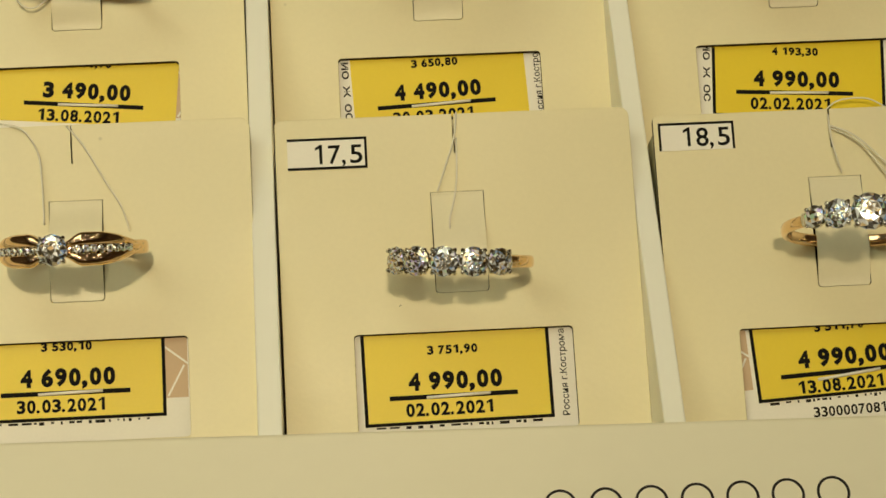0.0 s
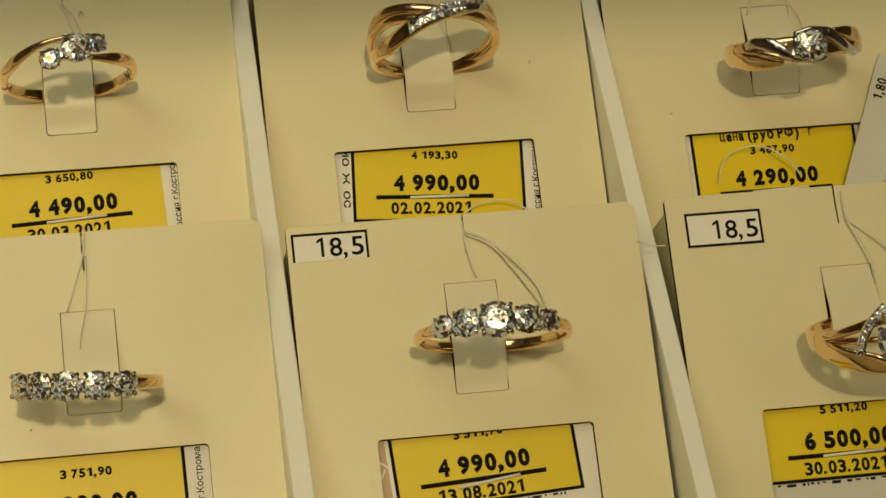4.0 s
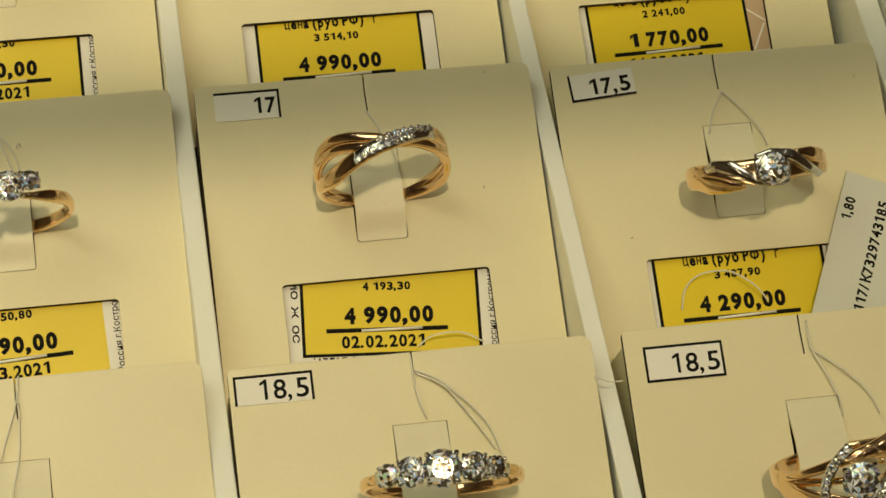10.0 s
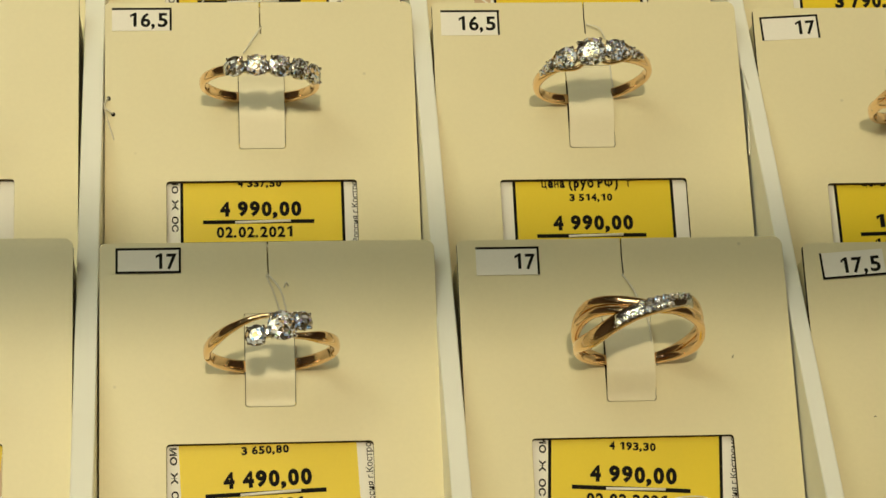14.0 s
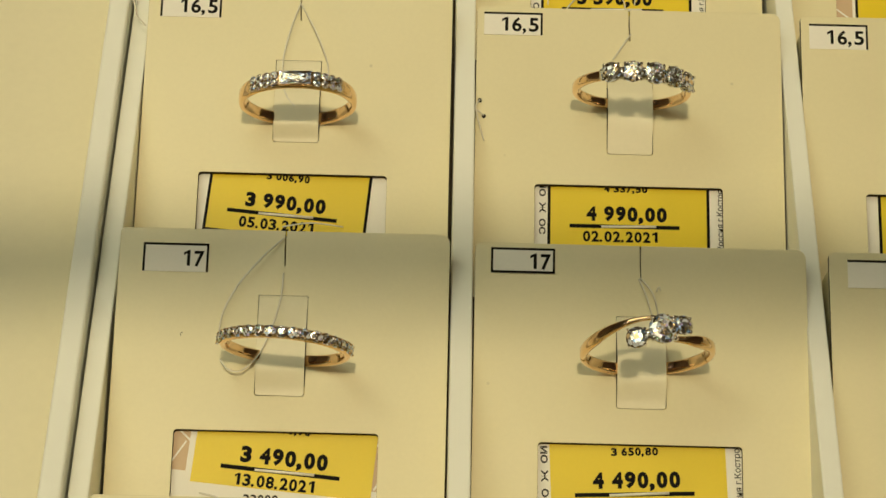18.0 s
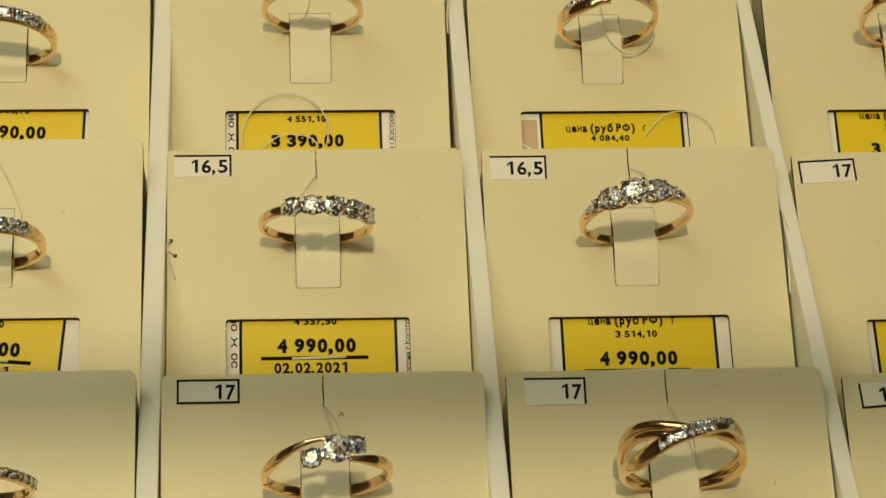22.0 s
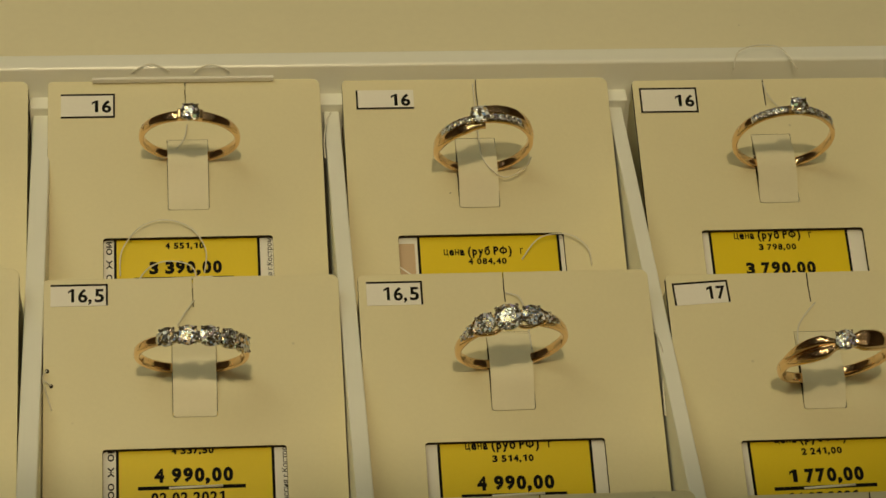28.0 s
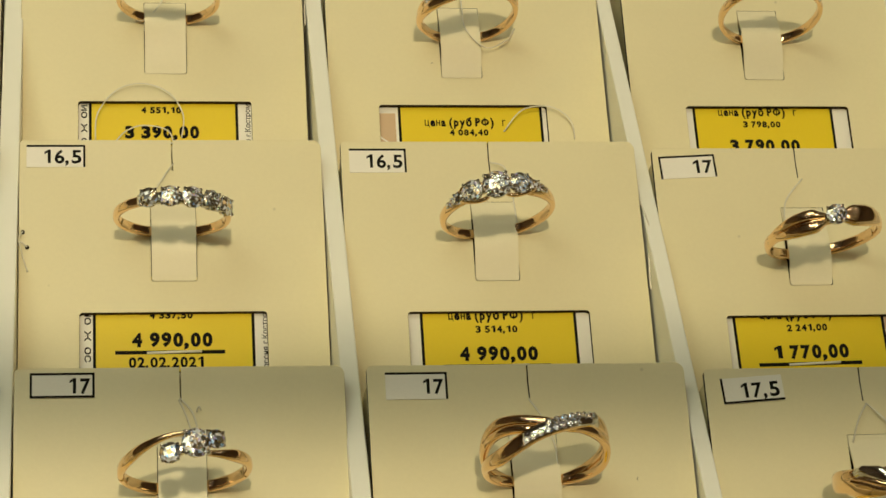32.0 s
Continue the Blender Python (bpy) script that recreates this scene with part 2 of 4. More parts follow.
def baked(ob):
    dg = bpy.context.evaluated_depsgraph_get()
    me = bpy.data.meshes.new_from_object(ob.evaluated_get(dg))
    data = ob.data
    bpy.data.objects.remove(ob)
    bpy.data.curves.remove(data)
    return me


def plate(loops, thick, bevel=0.0, top=0.0):
    """A flat plate with holes, its upper face at z = top; loops in millimetres, the first the outline."""
    cu = bpy.data.curves.new("outline", "CURVE")
    cu.dimensions, cu.fill_mode = "2D", "BOTH"
    cu.extrude, cu.bevel_depth, cu.bevel_resolution, cu.offset = (thick / 2 - bevel) * MM, bevel * MM, 2, -bevel * MM
    for lp in loops:
        s = cu.splines.new("POLY")
        s.points.add(len(lp) - 1)
        s.use_cyclic_u = True
        for p, (x, y) in zip(s.points, lp):
            p.co = (x * MM, y * MM, 0, 1)
    ob = new("outline", cu)
    bpy.context.view_layer.update()
    me = baked(ob)
    me.transform(Matrix.Translation((0, 0, (top - thick / 2) * MM)))
    return me


TEXTS, GLYPHS = {}, {}
ADVANCE = {",": 0.278, ".": 0.278, " ": 0.278}
# letters that share their shape, and letters made of straight bars (x0, x1, y0, y1)
SAME = {"е": "e", "а": "a", "р": "p", "у": "y", "Р": "P", "Ф": "O"}
BARS = {"н": ((0, 0.15, 0, 0.74), (0.15, 0.42, 0.31, 0.44), (0.42, 0.57, 0, 0.74)), "г": ((0, 0.15, 0, 0.74), (0.15, 0.44, 0.61, 0.74)),
        "ц": ((0, 0.15, 0, 0.74), (0.15, 0.42, 0, 0.13), (0.42, 0.57, 0, 0.74), (0.57, 0.66, -0.17, 0.13))}


def glyph(ch, bold):
    """Outline of one sign as vertices and faces, capitals 1 high, starting at x = 0."""
    if (ch, bold) not in GLYPHS:
        if ch == "1":
            s = 0.06 + bold
            vs = [(0.30, 0), (0.30 + 2 * s, 0), (0.30 + 2 * s, 1), (0.30 + 0.6 * s, 1), (0.08, 0.84), (0.08, 0.84 - 1.7 * s), (0.30, 0.84 - 0.4 * s)]
            GLYPHS[ch, bold] = (vs, [tuple(range(7))])
        elif ch == "9":
            vs, fs = glyph("6", bold)
            right, top = max(a for a, _ in vs) + min(a for a, _ in vs), max(b for _, b in vs) + min(b for _, b in vs)
            GLYPHS[ch, bold] = ([(right - a, top - b) for a, b in vs], fs)
        elif ch in BARS:
            vs = [q for x0, x1, y0, y1 in BARS[ch] for q in ((x0, y0), (x1, y0), (x1, y1), (x0, y1))]
            GLYPHS[ch, bold] = (vs, [tuple(range(k, k + 4)) for k in range(0, len(vs), 4)])
        else:
            cu = bpy.data.curves.new("print", "FONT")
            cu.body, cu.resolution_u, cu.size, cu.offset = SAME.get(ch, ch), 2 if ch == "б" else 3, 1.0, bold * 0.55
            ob = new("print", cu)
            bpy.context.view_layer.update()
            me = baked(ob)
            xs = [v.co.x for v in me.vertices]
            x0, x1 = min(xs), max(xs)
            kx = 0.67 / (x1 - x0) if ch.isdigit() else 1.37
            vs = [((v.co.x - x0) * kx + (0.0 if ch.isdigit() else -0.06), v.co.y / 0.73) for v in me.vertices]
            fs = [tuple(p.vertices) for p in me.polygons]
            if ch == "Ф":
                n, cx = len(vs), (min(a for a, _ in vs) + max(a for a, _ in vs)) / 2
                vs = [(a, 0.5 + (b - 0.5) * 0.76) for a, b in vs] + [(cx - 0.08, -0.03), (cx + 0.08, -0.03), (cx + 0.08, 1.03), (cx - 0.08, 1.03)]
                fs.append((n, n + 1, n + 2, n + 3))
            GLYPHS[ch, bold] = (vs, fs)
            bpy.data.meshes.remove(me)
    return GLYPHS[ch, bold]


def figures(text, height, bold, width):
    """Figures set with even spacing, capitals of that height, squeezed to width, as one flat print."""
    key = (text, height, bold, width)
    if key not in TEXTS:
        vs, fs, x = [], [], 0.0
        for ch in text:
            adv = ADVANCE.get(ch, 0.556) / 0.716
            if ch != " ":
                gv, gf = glyph(ch, bold)
                n = len(vs)
                vs += [(x + 0.07 + a, b) for a, b in gv]
                fs += [tuple(n + i for i in f) for f in gf]
            x += adv
        me = bpy.data.meshes.new("print")
        me.from_pydata([((a - x / 2) * width / x * MM, (b - 0.5) * height * MM, 0) for a, b in vs], [], fs)
        TEXTS[key] = me
    return TEXTS[key]


def lettering(text, height, bold=0.0, width=None, align="CENTER"):
    """Flat print: capitals of that height in millimetres, squeezed to width where given."""
    key = (text, height, bold, width, align)
    if key not in TEXTS:
        cu = bpy.data.curves.new("print", "FONT")
        cu.body, cu.align_x, cu.align_y, cu.resolution_u = text, align, "CENTER", 2
        cu.size, cu.offset, cu.extrude = 1.0, bold, 0.0
        ob = new("print", cu)
        bpy.context.view_layer.update()
        wide = ob.dimensions.x
        me = baked(ob)
        k = height / 0.73
        kx = width / wide if width else k
        me.transform(Matrix.Diagonal((kx * MM, k * MM, 1, 1)))
        TEXTS[key] = me
    return TEXTS[key]


def wording(text, height, bold, width):
    """A line of letters set one by one, capitals of that height, squeezed to width."""
    key = (text, height, bold, width, "wording")
    if key not in TEXTS:
        vs, fs, x = [], [], 0.0
        for ch in text:
            if ch == " ":
                x += 0.36
                continue
            gv, gf = glyph(ch, bold)
            n, x0 = len(vs), min(a for a, _ in gv)
            vs += [(x + a - x0, b) for a, b in gv]
            fs += [tuple(n + i for i in f) for f in gf]
            x += max(a for a, _ in gv) - x0 + 0.13
        me = bpy.data.meshes.new("print")
        me.from_pydata([((a - x / 2) * width / x * MM, (b - 0.5) * height * MM, 0) for a, b in vs], [], fs)
        TEXTS[key] = me
    return TEXTS[key]


def tube(points, radius, sides=6, cyclic=False):
    """A round wire along points (millimetres)."""
    bm = bmesh.new()
    pts = [Vector(p) for p in points]
    n = len(pts)
    rings = []
    up = Vector((0, 0, 1))
    for i, p in enumerate(pts):
        d = (pts[(i + 1) % n] - pts[i - 1]) if cyclic or 0 < i < n - 1 else (pts[min(i + 1, n - 1)] - pts[max(i - 1, 0)])
        d.normalize()
        s = d.cross(up)
        if s.length < 1e-3:
            s = Vector((1, 0, 0))
        s.normalize()
        w = s.cross(d)
        rings.append([bm.verts.new(p + radius * (math.cos(a) * s + math.sin(a) * w)) for a in (2 * math.pi * k / sides for k in range(sides))])
    for i in range(n if cyclic else n - 1):
        a, b = rings[i], rings[(i + 1) % n]
        for k in range(sides):
            bm.faces.new((a[k], a[(k + 1) % sides], b[(k + 1) % sides], b[k]))
    if not cyclic:
        bm.faces.new(rings[0])
        bm.faces.new(rings[-1][::-1])
    return bm


def shared(name, bm, mat, smooth=False):
    ob = part(name, bm, mat, smooth=smooth)
    me = ob.data
    bpy.data.objects.remove(ob)
    return me


# ---------------------------------------------------------------- the shop round the counter
part("floor", boxes((-2200, 2200, -2600, 2200, -1000, -900)), SHOPFLOOR)
tagged(bpy.data.objects["floor"], "dark tiled shop floor", "floor", kind="structure")
tagged(part("ceiling", boxes((-2200, 2200, -2600, 2200, 1600, 1650)), SHOPCEIL), "painted shop ceiling", "ceiling", kind="structure")
for nm, row in (("wall_north", (-2200, 2200, 2200, 2300, -900, 1600)), ("wall_south", (-2200, 2200, -2700, -2600, -900, 1600)),
                ("wall_east", (2200, 2300, -2600, 2200, -900, 1600)), ("wall_west", (-2300, -2200, -2600, 2200, -900, 1600))):
    tagged(part(nm, boxes(row), SHOPWALL), "plain painted shop wall", "wall", kind="structure")
counter = empty("counter", pose(0, 0, 0), "cream lacquered shop counter under the ring tray", "counter")
part("body", boxes((-700, 900, -300, 500, -899, -22), bevel=2), SHOPWALL, counter)
part("top", boxes((-720, 920, -320, 520, -21.9, -0.2), bevel=2), PAD, counter)

# unseen lit discs in the ceiling, added so that the stones sparkle
GLOW = bpy.data.materials.new("lit_lamp_glass")
GLOW.use_nodes = True
GLOW.node_tree.nodes["Principled BSDF"].inputs["Emission Color"].default_value = (1.0, 0.93, 0.82, 1)
GLOW.node_tree.nodes["Principled BSDF"].inputs["Emission Strength"].default_value = 9.0
disc = bmesh.new()
bmesh.ops.create_cone(disc, cap_ends=True, segments=20, radius1=30, radius2=30, depth=6)
DISC = shared("glass", disc, GLOW)
DISC_RIM = shared("rim", tube([(34 * math.cos(a), 34 * math.sin(a), 0) for a in (2 * math.pi * k / 24 for k in range(24))], 5, 6, True), TRAY)
for i in range(7):
    for j in range(6):
        fx, fy = -1700 + 560 * i + 60 * (j % 2), -2100 + 720 * j
        lampfix = empty("sparkle_lamp", pose(fx * MM, fy * MM, 1.594), "small round recessed ceiling lamp, lit, added unseen for sparkle in the stones", "ceiling lamp", "ceiling lamps")
        part("glass", DISC, GLOW, lampfix)
        part("rim", DISC_RIM, TRAY, lampfix)

# ---------------------------------------------------------------- the ring tray
P, Q, W, TILT, TOP = 53.0, 50.02, 48.9, 20.24, 20.0
tray = empty("ring_tray", pose(0, 0, 0), "white lacquered ring tray with four divided columns", "tray")
X0, X1, Y0, Y1, WALL = -3.8, 213.2, -50.2, 151.6, 3.3
part("floor_panel", boxes((X0 - 1, X1 + 1, Y0 - 6, Y1 + 1, 0, 2.0)), VELVET, tray, "black lining")
part("side_wall", boxes((X0 - WALL, X0, Y0 - 4, Y1, 0, 18.5), bevel=0.5), TRAY, tray)
part("side_wall", boxes((X1, X1 + WALL + 1.5, Y0 - 4, Y1, 0, 22.4), bevel=0.7), TRAY, tray)
back = boxes((X0 - WALL, X1 + WALL, Y1, Y1 + 4.0, 0, 23.02), bevel=0.5)
for vert in back.verts:
    if vert.co.y < Y1 + 2:
        vert.co.y -= 0.16 * (23.0 - vert.co.z)
part("back_wall", back, TRAY, tray)
# the ledge was glued in a little askew
ledge = boxes((X0 - WALL, X1 + WALL, Y0 - 26, Y0, 0, 23.02), bevel=0.6)
for vert in ledge.verts:
    vert.co.y += 1.15 - 0.0193 * vert.co.x
front = part("front_ledge", ledge, LOGO_PLATE, tray, "cream front ledge with a dark mark")
for c in range(5):
    bx = c * P + (0.3 if c == 1 else 0.5 if c == 4 else 0.0)
    part("divider", boxes((bx - (3.45, 3.75, 3.55, 3.5, 3.45)[c], bx - (0.5, 0.5, 0.65, 0.85, -0.1)[c], Y0 - 4, Y1, 2.0, 15.2), bevel=0.3), TRAY, tray)
    part("divider_end", boxes((bx - 4.3, bx + 0.1, Y1 - 4, Y1, 2.0, 17.0), bevel=0.3), TRAY, tray)
# dark mark on the front ledge: plain outlined shapes
for i in range(7):
    mx = 87.0 + 5.7 * i
    loop = [(mx + 2.1 * math.cos(a), -62.4 + 2.3 * math.sin(a)) for a in (2 * math.pi * k / 24 for k in range(24))]
    inner = [(mx + 1.75 * math.cos(a), -62.4 + 1.95 * math.sin(a)) for a in (2 * math.pi * k / 24 for k in range(24))]
    part("mark", plate([loop, inner], 0.05, 0, 23.06), DARKGREY, front)

# pads beside and behind the tray
for nm, row in (("display_pad", (-190, X0 - WALL - 1.0, -90, 138.0, 0, 10)), ("display_pad", (-190, X0 - WALL - 1.0, 140.0, 330, 0, 10)),
                ("display_pad", (X1 + WALL + 2.4, 420, -90, 330, 0, 10)), ("display_pad", (X0 - WALL - 0.4, X1 + WALL + 0.4, Y1 + 5.0, 330, 0, 14))):
    x0, x1, y0, y1, z0, z1 = row
    pad = empty(nm, pose(0, 0, 0), "plain cream display pad beside the ring tray", "pad", "display pads")
    part("cover", boxes((x0, x1, y0, y1, 3.0, z1), bevel=0.8), PAD, pad)
    part("base_board", boxes((x0 + 1, x1 - 1, y0 + 1, y1 - 1, z0, 3.0)), TRAY, pad)

# an unseen aluminium bar, added and tapered to shade the second row
bar = empty("shade_bar", pose(0, 0, 0), "slim aluminium bar on posts, unseen, added to shade the second row", "frame")
cross_bar = boxes((-500, 700, -103.7, -92.3, 345, 355), bevel=1)
for vert in cross_bar.verts:
    vert.co.y += math.copysign(0.005 * vert.co.x, vert.co.y + 98) if vert.co.x > 0 else -math.copysign(0.005 * -vert.co.x, vert.co.y + 98)
part("bar", cross_bar, METALBAR, bar)
for px in (-500, 690):
    part("post", boxes((px, px + 10, -103, -93, 0, 345), bevel=1), METALBAR, bar)

# ---------------------------------------------------------------- cards, tags, size labels
# row, column, offset x, y, z, size, label corner u, v, label width, label height, sides of its frame, turn
CARDS = {
    (0, 0): (0.6, 2.1, 0.3, "17,5"), (0, 1): (0.3, 1.1, 0.5, "17,5"), (0, 2): (-0.2, -0.7, 0.4, "18,5"), (0, 3): (0.4, -0.6, 0.4, "18,5"),
    (1, 0): (0.1, 0.5, 0.1, "17"), (1, 1): (0.2, -0.1, -0.7, "17"), (1, 2): (0.1, -0.6, -0.4, "17"), (1, 3): (-0.5, -1.7, -0.8, "17,5"),
    (2, 0): (-0.2, 1.5, 0.9, "16,5"), (2, 1): (0.1, 0.0, -0.5, "16,5"), (2, 2): (-0.4, -0.8, -0.1, "16,5"), (2, 3): (-0.7, -1.7, -0.8, "17"),
    (3, 0): (-0.2, 1.0, 0.5, "15,5"), (3, 1): (-0.4, 0.6, 0.6, "16"), (3, 2): (0.0, 0.5, 0.1, "16"), (3, 3): (0.9, -0.5, 0.0, "16"),
}
# size labels: left, top, width, height (from the card's upper left corner), turn in degrees, framed sides
LABELS = {
    (0, 0): (1.2, 2.4, 11.2, 4.6, 0, "trb"), (0, 1): (1.5, 2.8, 11.0, 4.5, 0, "tbr"), (0, 2): (0.5, 1.2, 10.6, 4.0, 0, "tlr"), (0, 3): (2.4, 2.6, 11.0, 5.0, 0, "tlbr"),
    (1, 0): (3.4, 2.4, 9.8, 4.5, 0, "tlr"), (1, 1): (2.2, 0.8, 9.6, 4.0, 0, "tlbr"), (1, 2): (2.6, 1.2, 9.5, 4.4, 0, "tr"), (1, 3): (2.2, 1.8, 9.8, 4.2, 4, "lb"),
    (2, 0): (1.8, 1.3, 9.9, 4.2, 0, "tlr"), (2, 1): (1.0, 1.0, 9.5, 4.0, 0, "tr"), (2, 2): (1.2, 1.4, 9.5, 4.4, 0, "tr"), (2, 3): (0.8, 1.7, 9.7, 4.2, 3, "tlr"),
    (3, 0): (3.0, 2.6, 9.5, 4.4, 0, "trb"), (3, 1): (2.2, 2.7, 9.7, 5.0, 0, "trb"), (3, 2): (2.3, 2.2, 10.6, 4.0, 0, "lb"), (3, 3): (1.0, 1.7, 10.8, 5.3, 0, "tlbr"),
}
# price tags: centre of the price (from the card's upper left corner), turn, price, date, small line, has a heading, paper at its sides
TAGS = {
    (0, 0): (23.3, 35.2, 0, "4 690,00", "30.03.2021", "3 530,10", False, "pink_right"),
    (0, 1): (22.9, 37.3, 0.6, "4 990,00", "02.02.2021", "3 751,90", False, "text_right"),
    (0, 2): (23.7, 34.9, 3, "4 990,00", "13.08.2021", "3 511,70", False, "pink_left"),
    (0, 3): (21.5, 36.1, 0, "6 500,00", "30.03.2021", "5 511,20", False, "grey_right"),
    (1, 0): (25.7, 34.8, -5.2, "3 490,00", "13.08.2021", "3 006,90", False, "pink_both"),
    (1, 1): (23.9, 35.8, 2.2, "4 490,00", "30.03.2021", "3 650,80", False, "text_both"),
    (1, 2): (24.2, 36.2, -3.5, "4 990,00", "02.02.2021", "4 193,30", False, "text_both"),
    (1, 3): (23.3, 37.9, 0, "4 290,00", "07.04.2021", "3 487,90", True, "plain"),
    (2, 0): (23.4, 36.8, -5, "3 990,00", "05.03.2021", "3 006,90", False, "white_right"),
    (2, 1): (24.1, 35.1, 0, "4 990,00", "02.02.2021", "4 337,50", False, "text_both"),
    (2, 2): (24.0, 37.75, 0, "4 990,00", "02.02.2021", "3 514,10", True, "white_both"),
    (2, 3): (23.3, 36.8, 1, "1 770,00", "14.05.2021", "2 241,00", True, "pink_right"),
    (3, 0): (24.7, 35.4, -2, "3 990,00", "05.03.2021", "3 006,90", False, "white_both"),
    (3, 1): (24.0, 37.4, 0, "3 390,00", "02.02.2021", "4 551,10", False, "text_both"),
    (3, 2): (24.4, 41.2, 0, "4 990,00", "02.02.2021", "4 084,40", True, "pink_left"),
    (3, 3): (23.5, 38.7, 0, "3 790,00", "02.02.2021", "3 798,00", True, "white_both"),
}

# rings: size, place across the card, foot below the card's upper edge, lean towards the front, turn, spin
RINGS = {
    (0, 0): (17.8, 25.5, 17.8, 14, 0, -9), (0, 1): (17.5, 24.2, 21.0, 14, -3, -15), (0, 2): (19.3, 25.3, 19.2, 3.6, -2, -6), (0, 3): (18.5, 24.8, 20.0, 18, 7, 4),
    (1, 0): (17.0, 25.8, 20.2, 5, -4, 0), (1, 1): (17.4, 24.65, 19.4, 1, 2, 3), (1, 2): (17.0, 24.7, 19.3, -7, 2, 0), (1, 3): (17.9, 25.4, 18.8, 17, 3, -3),
    (2, 0): (16.5, 25.2, 23.0, 2, 1, 0), (2, 1): (16.7, 24.2, 16.9, 7, -1, 17), (2, 2): (16.9, 23.8, 17.0, 1, 6, -9), (2, 3): (17.4, 24.6, 19.6, 6, 7, -5),
    (3, 0): (16.1, 24.6, 21.7, 1, -6, 0), (3, 1): (16.0, 25.2, 16.0, 3, -2, 1), (3, 2): (16.0, 24.0, 18.9, -4, 2, -9), (3, 3): (16.8, 24.6, 18.2, -5, 1, 5),
}


def card_pose(r, c):
    dx, dy, dz, _ = CARDS[r, c]
    return pose((c * P + dx) * MM, (r * Q + dy) * MM, (TOP + dz) * MM, TILT)


def on_card(r, c, u, v, h=0.0, turn=0.0):
    """A pose u to the right of and v below the card's upper left corner, h above its face."""
    return card_pose(r, c) @ pose(u * MM, -v * MM, h * MM, 0, 0, turn)


outline = rounded(0, -50, W, 0, (0.6, 0.6, 1.4, 0.8))
cut = next(i for i, q in enumerate(outline) if q[1] > -0.001 and q[0] > 40) + 1
outline[cut:cut] = [(24.68, 0.0), (24.62, -2.6), (24.72, -5.6), (24.55, -5.6), (24.46, -2.6), (24.48, 0.0)]
# how far window and tongue sit off the usual place, across and down
CUTS = {(0, 3): (0.0, 0.6), (2, 0): (0.0, 1.5), (3, 0): (-0.7, 0.8), (3, 1): (0.2, 1.2), (3, 2): (-1.0, 1.3), (3, 3): (0.1, 0.6), (0, 0): (0.4, -0.3), (1, 0): (0.0, 0.35), (1, 3): (0.4, 0.0)}
# how much wider than usual a card is
WIDER = {(3, 3): 0.4, (1, 1): 0.5, (0, 3): 0.4, (2, 2): 0.6, (2, 3): 0.5, (1, 3): 0.4}
# how much further up a tongue is cut
LONGER = {(0, 2): 1.4, (1, 0): 1.3}
CARD_MESHES = {}


def card_mesh(du, dv, more, up):
    if (du, dv, more, up) not in CARD_MESHES:
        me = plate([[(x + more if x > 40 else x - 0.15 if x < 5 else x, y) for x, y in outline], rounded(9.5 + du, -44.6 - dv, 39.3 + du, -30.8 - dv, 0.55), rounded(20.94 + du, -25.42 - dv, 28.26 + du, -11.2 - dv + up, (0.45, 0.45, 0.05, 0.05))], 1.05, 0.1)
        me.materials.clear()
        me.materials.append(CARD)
        me.materials.append(SHADE_FLECK)
        # shade of the narrow gaps is painted on window, slot and side edges
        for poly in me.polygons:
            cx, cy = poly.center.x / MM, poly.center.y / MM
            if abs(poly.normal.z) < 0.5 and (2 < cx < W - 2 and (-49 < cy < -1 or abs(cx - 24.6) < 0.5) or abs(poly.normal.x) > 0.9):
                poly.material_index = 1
        CARD_MESHES[du, dv, more, up] = me
    return CARD_MESHES[du, dv, more, up]


def tongue_mesh(peak, up):
    """The flap that holds a ring: hinged at its upper end, arched over the ring's foot."""
    bm = bmesh.new()
    rows = []
    for v in [10.9 - up, 11.22 - up, 11.3 - up, 11.45 - up, 11.6 - up] + [12.0 - up + (12.9 + up) * i / 60 for i in range(61)] + [25.05, 25.17, 25.27, 25.33, 25.36]:
        k = (v - 11.5 + up) / (peak - 11.5 + up) if v < peak else (25.36 - v) / (25.36 - peak)
        z = 1.45 * (0.5 - 0.5 * math.cos(math.pi * max(0, min(1, 1.2 * k)))) - (0.13 if 11.2 < v + up < 11.5 else 0.03)
        half = 3.11 + math.sqrt(max(0.0, 0.47 ** 2 - max(0.0, v - 24.89) ** 2))
        rows.append([bm.verts.new((24.6 + sx * half, -v, z + dz)) for sx, dz in ((-1, 0), (1, 0), (1, -0.5), (-1, -0.5))])
    for a, b in zip(rows, rows[1:]):
        for k in range(4):
            bm.faces.new((a[k], a[(k + 1) % 4], b[(k + 1) % 4], b[k]))
    bm.faces.new(rows[0])
    bm.faces.new(rows[-1][::-1])
    return bm


def skirt_bm():
    bm = bmesh.new()
    box(bm, 0.4, W - 0.4, -1.6, -0.4, -17.2, -1.45)
    bmesh.ops.rotate(bm, cent=(0, -0.4, -1.4), matrix=Matrix.Rotation(radians(-TILT), 3, "X"), verts=bm.verts)
    return bm


